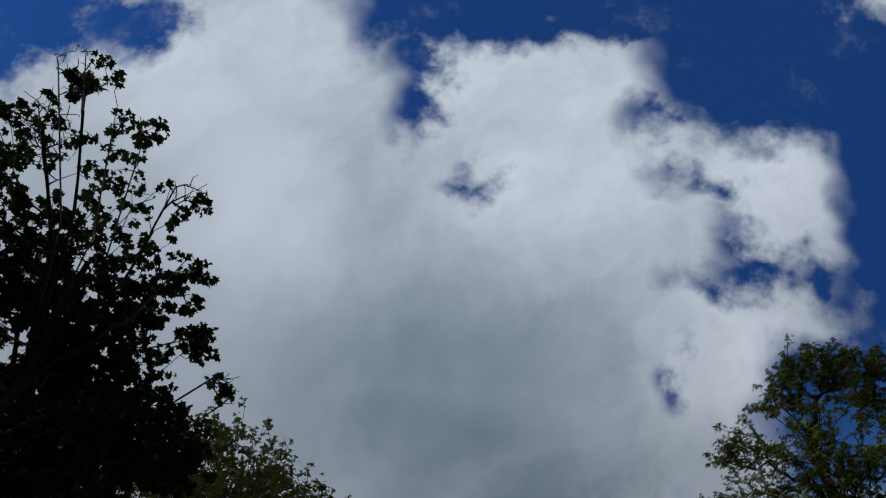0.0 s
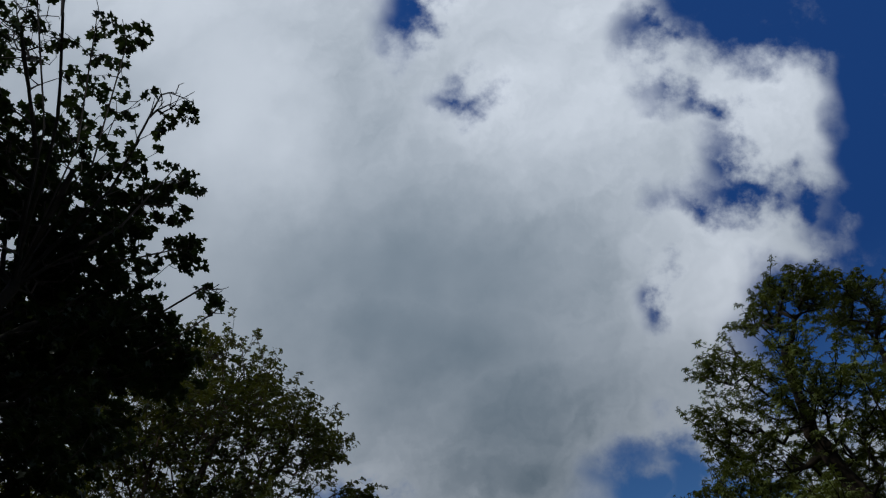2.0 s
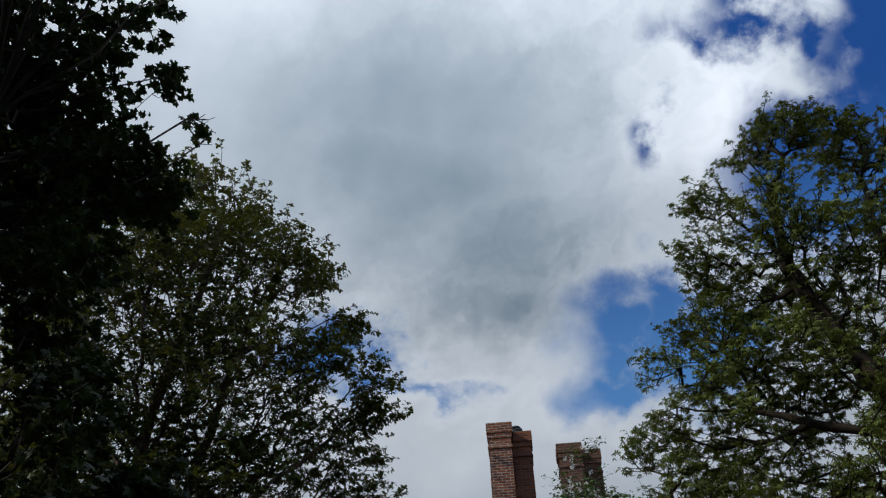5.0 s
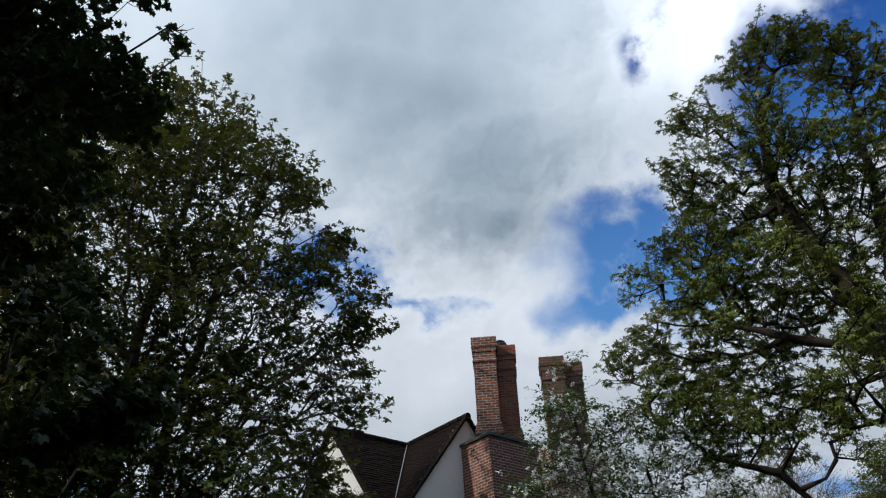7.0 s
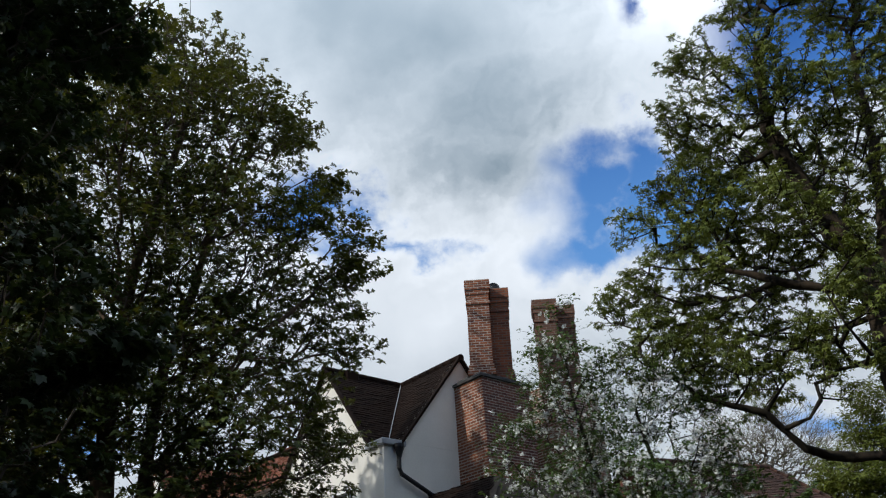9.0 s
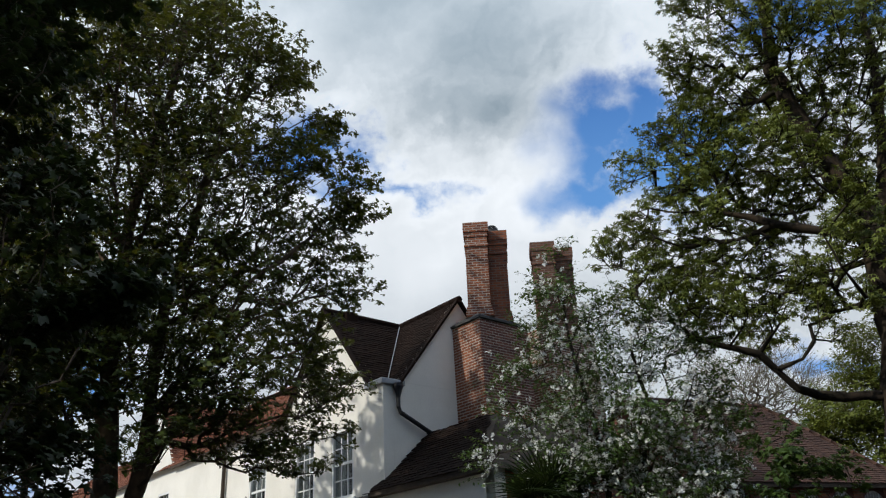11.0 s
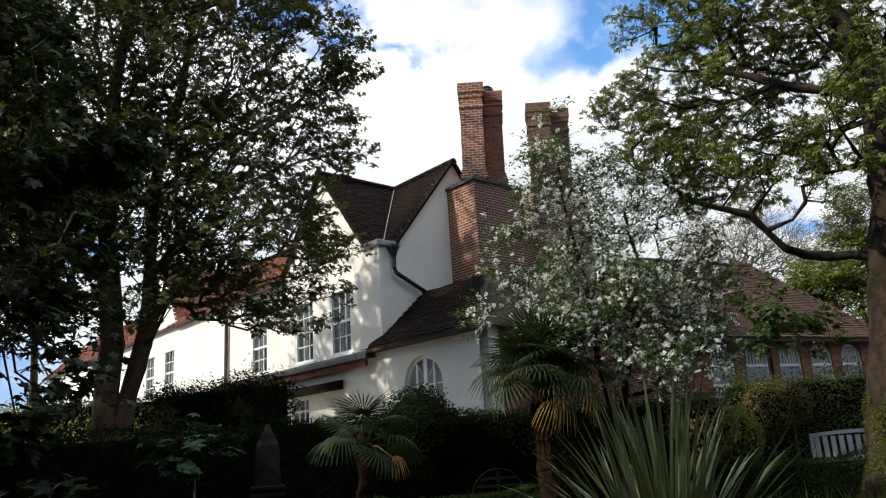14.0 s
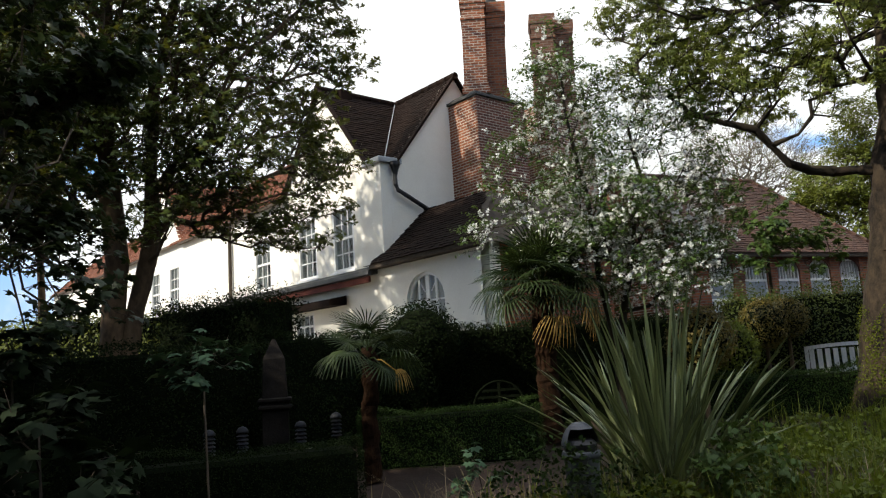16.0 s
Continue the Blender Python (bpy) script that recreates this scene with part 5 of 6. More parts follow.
tree("plane_tree", "big spreading broadleaf tree with yellow-green young leaves and gnarled limbs", [
        [(7.02, 12.65, 0.4), (7.12, 12.6, 1.6), (7.35, 12.55, 3.0), (7.55, 12.5, 4.4), (7.7, 12.35, 5.3), (7.77, 12.24, 7.9), (7.4, 12.4, 9.1), (6.9, 12.3, 11.0), (7.2, 12.2, 13.2)],
        [(7.6, 12.35, 6.0), (8.4, 12.2, 8.5), (9.0, 12.2, 11.5), (9.3, 12.2, 13.5)],
        [(7.5, 12.48, 4.4), (6.6, 12.55, 4.44), (5.9, 12.6, 4.6), (5.33, 12.4, 5.2), (4.4, 12.45, 5.55), (3.8, 12.7, 6.2)],
        [(7.7, 12.3, 7.2), (6.8, 12.8, 7.7), (5.8, 13.4, 8.4), (4.9, 13.6, 9.2)]],
     [(7.8, 11.5, 14.2, 0.76), (7.8, 12.9, 15.2, 0.7), (9.5, 12.4, 14.5, 1.06), (10.1, 12.0, 13.3, 1.24), (5.7, 12.0, 12.6, 0.73),
      (6.4, 11.5, 11.5, 1.02), (7.5, 11.3, 10.9, 1.2), (9.6, 12.3, 11.2, 1.4), (5.1, 12.3, 11.4, 0.59), (5.9, 13.0, 11.0, 1.07),
      (7.6, 13.9, 10.9, 1.36), (8.0, 12.2, 9.2, 1.27), (5.2, 14.2, 10.8, 0.63), (4.1, 13.3, 9.5, 0.51), (5.7, 13.9, 9.4, 1.17),
      (7.0, 13.8, 8.7, 1.24), (6.9, 11.1, 7.0, 0.6), (4.3, 14.6, 8.7, 0.71), (5.3, 15.1, 8.2, 1.06), (6.1, 14.0, 7.2, 1.06),
      # the last three masses here are unseen, added to shade the brick wing
      (3.3, 13.4, 7.5, 0.47), (7.3, 13.5, 6.6, 0.6), (3.6, 12.8, 6.4, 0.67), (4.9, 13.5, 6.2, 0.79), (6.3, 14.4, 6.2, 0.62), (6.6, 12.3, 6.5, 0.5), (7.3, 12.0, 7.2, 0.5), (4.3, 12.5, 6.4, 0.6), (3.7, 12.7, 7.0, 0.41), (4.9, 12.0, 5.9, 0.5), (6.3, 11.9, 5.4, 0.4), (6.7, 11.7, 6.6, 0.55), (6.1, 12, 6.3, 0.42), (6.7, 11.1, 5.6, 0.39), (6.3, 11.6, 5.7, 0.32), (5.7, 12, 5.8, 0.37), (5.8, 9.9, 7.5, 0.42), (6, 9.6, 6.7, 0.4), (6, 9.6, 5.8, 0.31), (5.7, 10, 6.2, 0.25), (5.6, 10.1, 8.1, 0.35), (5.1, 12.4, 9.8, 0.66), (4.6, 12.6, 8.7, 0.63), (5.4, 12.3, 9, 0.63), (6.1, 11.9, 9.2, 0.52), (5.1, 12.4, 7.9, 0.5), (10.6, 12.6, 8.6, 1.3), (12.6, 15.6, 7.2, 1.7), (11.2, 16.4, 7.8, 1.4),
      (7.46, 11.60, 14.44, 0.40), (8.05, 11.60, 14.07, 0.45), (8.84, 11.60, 14.65, 0.40), (9.12, 11.60, 14.22, 0.40), (6.40, 11.60, 13.38, 0.42), (6.98, 11.60, 12.80, 0.50)],
     13, "leaf_plane", 108, 11, 0.092, 0.11, "bark_shaded", thrift=0.15, limb="bark_dark", max_r=0.45, wobble=0.15, tip=0.009, power=2.35, template=lobes(5, 200, width=0.17, droop=0.35), knots=0.08, twig="bark_dark", bole=(0.38, 0.20, 0.085, 0.10))


def trunk_moss():
    """Moss and small ivy leaves on the foot of the trunk: part of the tree."""
    rng = np.random.RandomState(71)
    n = 12000
    z = 0.35 + 1.75 * rng.rand(n) ** 1.5
    a = rng.uniform(0, 2 * math.pi, n)
    r = 0.39 * (1 - 0.06 * z) * (1 + 0.6 * np.exp(-(z - 0.35) / 0.8)) + 0.05 + rng.normal(size=n) * 0.03
    keep = np.sin(a * 3.0 + z * 2.2) + 0.8 * np.sin(a * 7.0 - z * 4.0) + rng.normal(size=n) * 0.5 > z * 0.7 - 0.9
    a, r, z = a[keep], r[keep], z[keep]
    out = np.c_[np.cos(a), np.sin(a), np.zeros(len(a))]
    lean = np.c_[0.10 * (z - 0.35) / 1.2, -0.05 * (z - 0.35) / 1.2, 0 * z]
    ob = bpy.data.objects["plane_tree"]
    part("moss", leaf_cloud("moss", *LEAF1, out * r[:, None] + np.c_[0 * z, 0 * z, z - 0.35] + lean, out + rng.normal(size=out.shape) * 0.4,
                            rng.uniform(0.02, 0.05, len(a)), rng), "moss", ob, "green moss and ivy on the trunk's foot", kind="stuff")


trunk_moss()


def may_flowers(top, tips, rng):
    """Clusters of small white flowers, each five petals wide."""
    pick = np.concatenate([tips, tips, tips])
    pick = pick[rng.rand(len(pick)) < np.clip(0.75 - 0.08 * pick[:, 2], 0.24, 0.48)]
    n = len(pick) * 12
    hub = np.repeat(pick + rng.normal(size=pick.shape) * 0.11, 12, axis=0)
    place = hub + rng.normal(size=(n, 3)) * 0.020
    petals, faces = [(0, 0, 0)], []
    for i in range(5):
        a = 2 * math.pi * i / 5
        k = len(petals)
        for da, l in ((-0.45, 0.75), (0.0, 1.0), (0.45, 0.75)):
            petals.append((l * math.cos(a + da), l * math.sin(a + da), 0.2 * l))
        faces.append((0, k, k + 1, k + 2))
    normal = rng.normal(size=(n, 3)) * 0.6 + np.array([-0.1, -0.5, 0.7])
    part("blossom", leaf_cloud("blossom", petals, faces, place, normal, rng.uniform(0.014, 0.024, n), rng), "petal", top, "clusters of white blossom", kind="stuff")


tree("blossom_tree", "slender fruit tree covered in clusters of white blossom", [
        [(2.75, 12.7, 0.4), (2.7, 12.7, 1.6), (2.5, 12.6, 2.8), (2.4, 12.5, 4.2), (2.15, 12.4, 5.6), (2.1, 12.4, 6.8)],
        [(2.7, 12.7, 1.6), (3.0, 12.5, 3.0), (3.3, 12.4, 4.6), (3.2, 12.5, 5.4)]],
     [(2.1, 12.5, 7.3, 0.14), (1.8, 12.5, 6.7, 0.3), (2.1, 12.2, 6.5, 0.44), (1.7, 12.1, 5.5, 0.52), (2.7, 13.0, 6.1, 0.51),
      (1.2, 12.5, 5.2, 0.34), (2.4, 12.4, 4.8, 0.86), (3.3, 12.5, 5.3, 0.73), (3.1, 11.9, 4.1, 0.82), (1.4, 13.0, 4.3, 0.55),
      (0.6, 12.4, 3.8, 0.38), (4.1, 12.5, 4.5, 0.53), (4.4, 12.6, 3.7, 0.57), (2.0, 12.2, 3.6, 0.74), (3.4, 12.4, 3.1, 0.74),
      (4.5, 12.5, 2.9, 0.33), (2.8, 12.6, 2.7, 0.47), (3.8, 12.4, 3.2, 0.65), (2.7, 12.5, 3.5, 0.76), (3.5, 12.3, 2.5, 0.46), (4.4, 12.5, 4.3, 0.57), (4.0, 12.4, 5.4, 0.45), (3.6, 12.3, 5.9, 0.35), (4.3, 12.3, 4.8, 0.40), (2.5, 12.0, 3.6, 0.55), (3.4, 11.8, 2.8, 0.53), (2.8, 12.0, 3.0, 0.45), (3.9, 11.7, 3.2, 0.35), (2.0, 12.1, 4.3, 0.56), (3.3, 11.9, 3.7, 0.54), (2.0, 12.1, 2.9, 0.45), (4.0, 11.6, 2.6, 0.26), (0.9, 12.3, 4.7, 0.24), (1.3, 12.2, 3.3, 0.28),
      (1.92, 12.40, 7.17, 0.16), (1.76, 12.40, 6.46, 0.30), (1.91, 12.40, 5.84, 0.38), (1.43, 12.40, 5.97, 0.20), (2.30, 12.40, 6.52, 0.22), (1.51, 12.40, 5.17, 0.35), (2.28, 12.40, 7.35, 0.10), (1.14, 12.40, 5.29, 0.20), (0.79, 12.40, 4.53, 0.22), (4.24, 12.40, 3.91, 0.35), (4.36, 12.40, 3.32, 0.30),
      (2.32, 12.40, 6.50, 0.20), (2.67, 12.40, 6.11, 0.28), (3.07, 12.40, 6.24, 0.30), (3.43, 12.40, 5.96, 0.32), (3.78, 12.40, 5.99, 0.28), (4.07, 12.40, 5.61, 0.33), (3.29, 12.40, 5.51, 0.38), (2.71, 12.40, 5.55, 0.36), (2.04, 12.40, 6.16, 0.22), (2.34, 12.40, 5.73, 0.30), (4.37, 12.40, 5.28, 0.28)],
     14, "leaf_may", 210, 13, 0.068, 0.11, "bark_dark", thrift=0.25, tip=0.0042, max_r=0.09, template=LEAF1, flowers=may_flowers, twig="bark_dark")
tree("distant_tree", "bright yellow-green tree in full leaf beyond the roofs", [[(17.5, 31.5, 0.6), (17.5, 31.5, 6.0), (17.7, 31.4, 8.5)]],
     [(16.5, 31.0, 7.6, 1.18), (17.7, 31.4, 8.9, 0.96), (16.0, 32.6, 7.0, 0.74), (18.1, 31.1, 6.6, 1.41), (19.5, 31.3, 8.5, 1.67),
      (16.5, 32.2, 6.4, 0.73), (17.2, 31.4, 5.2, 1.3), (15.6, 32.4, 5.6, 0.8), (16.3, 32.1, 8.2, 0.98), (17.5, 31.5, 9.5, 1.09), (18.0, 31.2, 7.9, 1.19), (15.8, 32.3, 7.3, 0.74), (16.9, 31.8, 6.9, 0.96), (18.0, 31.2, 10.6, 0.97)],
     15, "leaf_far", 110, 26, 0.14, 0.22, template=LEAF1)
tree("bare_tree", "pale almost leafless tree far behind the garden wing", [[(16.6, 41.0, 0.6), (16.6, 41.0, 7.0), (16.8, 40.8, 10.5)]],
     [(15.9, 41.0, 11.6, 1.42), (17.3, 40.5, 11.7, 1.55), (18.5, 39.9, 10.8, 1.53), (14.9, 41.4, 12.4, 1.27), (16.8, 40.7, 10.1, 0.93), (14.0, 41.4, 11.4, 1.3), (14.7, 41.5, 11.8, 1.76), (16.4, 40.8, 12.4, 1.9), (18.2, 40.1, 11.6, 2.01), (19.6, 39.4, 11.0, 1.37), (17.0, 40.6, 10.5, 1.4), (15.3, 41.2, 10.4, 1.27), (18.7, 39.8, 9.7, 1.22)],
     16, "leaf_far", 60, 2, 0.10, 0.25, tip=0.010, knots=0.0, template=LEAF1, wobble=0.06, bark="twig_pale", twig="twig_pale")

tree("ash_tree", "slim dark tree at the far end of the hedge", [[(-9.6, 17.55, 0.5), (-9.6, 17.5, 3.8), (-9.7, 17.4, 6.5), (-9.7, 17.4, 8.6)]],
     [(-10.0, 17.3, 6.4, 1.07), (-9.5, 18.2, 5.6, 0.7), (-9.9, 16.8, 4.9, 0.77), (-8.9, 17.9, 6.9, 0.83), (-9.8, 17.4, 8.0, 1.23), (-11.0, 16.7, 6.3, 1.3)],
     17, "leaf_maple", 60, 18, 0.10, 0.2, template=LEAF1, bole=(0.13,))


# unseen crown, added to hold sky light off the left garden
tree("lime_tree", "unseen broad tree added behind the viewpoint to shade the left garden", [[(-3.5, -3.2, 0.0), (-3.5, -3.1, 4.0), (-3.2, -2.8, 7.0), (-3.0, -2.4, 9.0)]],
     [(-2.9, -2.4, 7.2, 1.4), (0.2, -3.0, 8.0, 1.8), (-5.0, 1.0, 6.0, 1.2), (-5.8, 3.6, 5.0, 1.4), (-7.2, 6.4, 4.6, 1.6), (-8.0, 9.0, 5.6, 1.6),
      (-5.5, -1.0, 5.5, 1.8), (2.4, -4.4, 8.5, 1.8), (-8.2, 10.4, 3.6, 1.2), (-3.4, -3.0, 5.0, 2.0), (-6.5, 1.5, 3.4, 1.6), (-2.2, -3.4, 6.0, 1.8), (-7.5, 4.0, 3.0, 1.6), (-5.0, -3.0, 3.0, 1.6)],
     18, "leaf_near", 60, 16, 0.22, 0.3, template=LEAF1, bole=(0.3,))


# ---- hedges ----
def hedge(name, label, a, b, width, z0, z1, mat, seed, leaf=0.045, density=700, rough=0.04):
    """A clipped hedge from a to b (x, y): near-black core for its inner shade, a skin of small leaves with an uneven
    outline.
    """
    rng = np.random.RandomState(seed)
    d = Vector((b[0] - a[0], b[1] - a[1], 0))
    l = d.length
    m = Matrix.Translation((a[0], a[1], z0)) @ Matrix.Rotation(math.atan2(d.y, d.x), 4, "Z")
    top = thing(name, m, label, "hedge")
    h = z1 - z0
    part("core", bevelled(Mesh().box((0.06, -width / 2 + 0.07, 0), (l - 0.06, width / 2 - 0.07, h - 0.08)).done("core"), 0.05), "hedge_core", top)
    faces = [(l * h, 0), (l * h, 1), (l * width, 2), (width * h, 3), (width * h, 4)]
    pts, nor = [], []
    for area, side in faces:
        n = int(area * density)
        u, v, o = rng.rand(n), rng.rand(n), rng.normal(size=n) * rough
        wave = 0.05 * np.sin(u * l * 2.1 + side) + 0.03 * np.sin(u * l * 5.3)
        if side < 2:
            s = -1 if side == 0 else 1
            p = np.c_[u * l, s * (width / 2 + o), v * h]
            q = np.tile([0, s, 0.3], (n, 1))
        elif side == 2:
            p = np.c_[u * l, (v - 0.5) * width, h + o + wave]
            q = np.tile([0, 0, 1.0], (n, 1))
        else:
            x = 0 if side == 3 else l
            p = np.c_[x + o, (v - 0.5) * width, u * h]
            q = np.tile([-1 if side == 3 else 1, 0, 0.3], (n, 1))
        pts.append(p)
        nor.append(q)
    p, q = np.concatenate(pts), np.concatenate(nor)
    q = q + rng.normal(size=q.shape) * 0.6
    part("foliage", leaf_cloud("foliage", *LEAF1, p, q, leaf * rng.uniform(0.6, 1.4, len(p)), rng), mat, top, kind="stuff")
    return top


# the bright plane leaf puts sun on the hedge top into the colour
hedge("laurel_hedge", "tall leafy hedge in front of the house, leaves coloured bright for a sunlit top", (-10.5, 15.9), (-5.5, 14.95), 1.0, 0.4, 2.95, "leaf_plane", 21, 0.075, 420, 0.09)
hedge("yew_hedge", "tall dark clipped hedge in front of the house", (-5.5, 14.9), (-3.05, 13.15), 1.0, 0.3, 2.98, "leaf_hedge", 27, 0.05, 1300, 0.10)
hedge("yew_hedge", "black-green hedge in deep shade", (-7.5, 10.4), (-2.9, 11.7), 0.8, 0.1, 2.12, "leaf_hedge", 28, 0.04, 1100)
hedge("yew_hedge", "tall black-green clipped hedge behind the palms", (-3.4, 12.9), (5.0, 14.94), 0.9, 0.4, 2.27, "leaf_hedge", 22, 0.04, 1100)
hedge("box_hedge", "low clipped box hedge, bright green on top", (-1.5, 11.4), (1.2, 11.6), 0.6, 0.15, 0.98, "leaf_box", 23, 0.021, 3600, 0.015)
# box like the hedge above, in darker leaves for the shade
hedge("box_hedge", "low box hedge beside the path, its shade put into darker leaves", (-3.4, 8.0), (-1.2, 8.9), 0.6, 0.0, 0.85, "leaf_hedge", 24, 0.022, 3000, 0.015)
hedge("box_hedge", "low clipped box hedge in front of the bench", (4.2, 13.3), (8.0, 12.9), 0.6, 0.4, 1.13, "leaf_box", 25, 0.026, 3200, 0.02)
hedge("copper_hedge", "tall dark hedge below the garden wing", (5.9, 16.45), (9.8, 16.15), 1.0, 0.5, 2.62, "leaf_maple", 26, 0.055, 1000, 0.14)
# tall unseen planting added on the sides not looked at, to cut sky light
hedge("shelter_belt", "dense tall green planting, unseen, added to close the garden and cut sky light", (-13.5, -9.0), (-13.5, 9.0), 3.0, 0.0, 9.0, "leaf_hedge", 30, 0.2, 40, 0.3)
hedge("shelter_belt", "dense tall green planting, unseen, added to close the garden and cut sky light", (13.0, -9.0), (-12.0, -9.0), 3.0, 0.0, 9.0, "leaf_hedge", 31, 0.2, 40, 0.3)
hedge("shelter_belt", "dense tall green planting, unseen, added to close the garden and cut sky light", (14.5, 9.0), (14.5, -8.0), 3.0, 0.0, 9.0, "leaf_hedge", 32, 0.2, 40, 0.3)


# ---- palms, flax and other garden plants ----
def fan_leaf(rng, radius, count, spread, droop, width=0.028):
    """A palm fan: folded segments spread round the stalk's end, tips hanging. Local x is outwards."""
    me = Mesh()
    for i in range(count):
        a = radians(spread) * (i / (count - 1) - 0.5)
        l = radius * (1 - 0.25 * abs(i / (count - 1) - 0.5)) * rng.uniform(0.92, 1.05)
        c, s = math.cos(a), math.sin(a)
        rows = []
        for k in range(5):
            t = k / 4
            w = width * (0.35 + 1.2 * t) * (1 - t) ** 0.35 if t < 1 else 0.002
            z = -droop * l * max(0, t - 0.35) ** 1.8 * 2.2
            x = l * t * (1 - 0.25 * droop * max(0, t - 0.4))
            rows.append(((x * c + w * s, x * s - w * c, z), (x * c, x * s, z + w * 0.5), (x * c - w * s, x * s + w * c, z)))
        for k in range(4):
            (a0, b0, c0), (a1, b1, c1) = rows[k], rows[k + 1]
            me.face(a0, b0, b1, a1)
            me.face(b0, c0, c1, b1)
    return me


def fan_palm(name, label, x, y, z0, height, trunk_r, fans, reach, fan_r, seed, low=-30, dry_at=()):
    """A shaggy trunk and stalked fans from upright to hanging; dry_at lists (azimuth, rise) of withered fans."""
    rng = random.Random(seed)
    top = thing(name, pose(x, y, z0), label, "palm")
    prof = [(trunk_r * 1.25, 0.0)]
    n = int(height / 0.05)
    for i in range(n):
        prof.append((trunk_r * rng.uniform(0.93, 1.07), height * (i + 0.5) / n))
    prof += [(trunk_r * 0.6, height + 0.1)]
    part("trunk", gnarled(Mesh().lathe(prof, 18), 0.05), "palm_trunk", top)
    stiff = [fan_leaf(rng, fan_r, 26, 250, d, 0.017 * fan_r / 0.62).done("fan") for d in (0.06, 0.14, 0.25)]
    limp = [fan_leaf(rng, fan_r, 24, 220, d, 0.017 * fan_r / 0.62).done("fan") for d in (0.30, 0.42, 0.55)]
    withered = [fan_leaf(rng, fan_r * 0.62, 12, 140, d, 0.012).done("fan_dry") for d in (0.9, 1.3)]
    rows = [(360 * i * 0.382 + rng.uniform(-15, 15), 84 + (low - 84) * (i / fans) ** 0.85 + rng.uniform(-9, 9), False) for i in range(fans)]
    rows += [(a, e, True) for a, e in dry_at]
    for az, el, dry in rows:
        r = reach * (1.25 if dry else 1.0) * rng.uniform(0.75, 1.15)
        d = Vector((math.cos(radians(el)) * math.cos(radians(az)), math.cos(radians(el)) * math.sin(radians(az)), math.sin(radians(el))))
        tip = Vector((0, 0, height)) + d * r
        me = rng.choice(withered if dry else limp if el < 12 else stiff)
        out = pose(*tip, 0, -el * (0.3 if dry else 0.85) + rng.uniform(-5, 20), az) @ pose(0, 0, 0, rng.uniform(-25, 25))
        part("frond", me, "palm_dry" if dry else "palm", top, "withered yellow fan" if dry else "", at=out)
        stalk = Mesh().tube([Vector((0, 0, height - 0.05)), Vector((0, 0, height)) + d * r * 0.5 + Vector((0, 0, 0.04)), tip], [0.014, 0.011, 0.008], 5)
        part("stalk", stalk, "palm_dry" if dry else "palm", top)
    return top


# one sapling leaf twice: a dark copy for shade, a paler one for light
M["leaf_shaded"] = leaf_material("leaf_shaded", (0.005, 0.010, 0.004), (0.018, 0.031, 0.012), (0.02, 0.035, 0.01), 0.12, 0.75, 0.1)
M["leaf_lit"] = leaf_material("leaf_lit", (0.030, 0.062, 0.034), (0.085, 0.145, 0.080), (0.06, 0.10, 0.04), 0.15, 0.7, 0.12)
M["palm_trunk"] = material("palm_trunk", (0.004, 0.003, 0.002), (0.034, 0.017, 0.009), 0.95, 9.0, 1.0, 70.0, streak=(1, 1, 0.5), spec=0.05)
fan_palm("fan_palm", "shaggy fan palm with green fans and dry yellow ones hanging", 1.45, 12.2, 0.3, 2.45, 0.17, 48, 0.62, 0.62, 5, -20,
         [(-80, -46), (-28, -30), (-4, -24), (-55, -48)])
fan_palm("fan_palm", "small dark fan palm in the shade of the hedge", -1.2, 10.41, 0.15, 1.66, 0.11, 12, 0.42, 0.46, 6, -28, [(-12, -30)])


def sword_leaf(length, width, bend, kink=False):
    """One stiff sword leaf, folded along the middle, in the local x-z plane."""
    me = Mesh()
    rows = []
    n = 9
    x = z = 0.0
    a = 0.0
    for k in range(n + 1):
        t = k / n
        w = width * (0.75 + 0.5 * t) * (1 - t ** 3) + 0.002
        rows.append(((x - w * 0.55, -w, z), (x, 0, z), (x - w * 0.55, w, z)))
        a = radians(bend) * t ** 2 + (radians(125) if kink and t > 0.6 else 0)
        x += math.sin(a) * length / n
        z += math.cos(a) * length / n
    for k in range(n):
        (a0, b0, c0), (a1, b1, c1) = rows[k], rows[k + 1]
        me.face(a0, b0, b1, a1)
        me.face(b0, c0, c1, b1)
    return me


def flax_material():
    """Sword leaves: pale and dark stripes along the leaf, each leaf its own grey-green."""
    m = bpy.data.materials.new("flax_leaf")
    m.use_nodes = True
    n = Nodes(m.node_tree)
    at = n.add("ShaderNodeTexCoord").outputs["Object"]
    stripe = n.ramp(n.noise(n.vec("MULTIPLY", at, (0.6, 70.0, 0.6)), 1.0, 3.0, 0.6), 0.32, 0.68)
    r = n.add("ShaderNodeObjectInfo").outputs["Random"]
    f = n.math("ADD", n.math("MULTIPLY", n.math("POWER", r, 2.6), 0.65), n.math("MULTIPLY", stripe, 0.35))
    col = n.mix(f, rgb(0.010, 0.022, 0.009), rgb(0.45, 0.51, 0.24))
    s = n.add("ShaderNodeBsdfPrincipled", {"Base Color": col, "Roughness": 0.42, "Specular IOR Level": 0.35})
    tr = n.add("ShaderNodeBsdfTranslucent", {0: rgb(0.18, 0.22, 0.06)})
    n.add("ShaderNodeOutputMaterial", {0: n.add("ShaderNodeMixShader", {0: 0.12, 1: s.outputs[0], 2: tr.outputs[0]}).outputs[0]})
    return m


M["flax"] = flax_material()


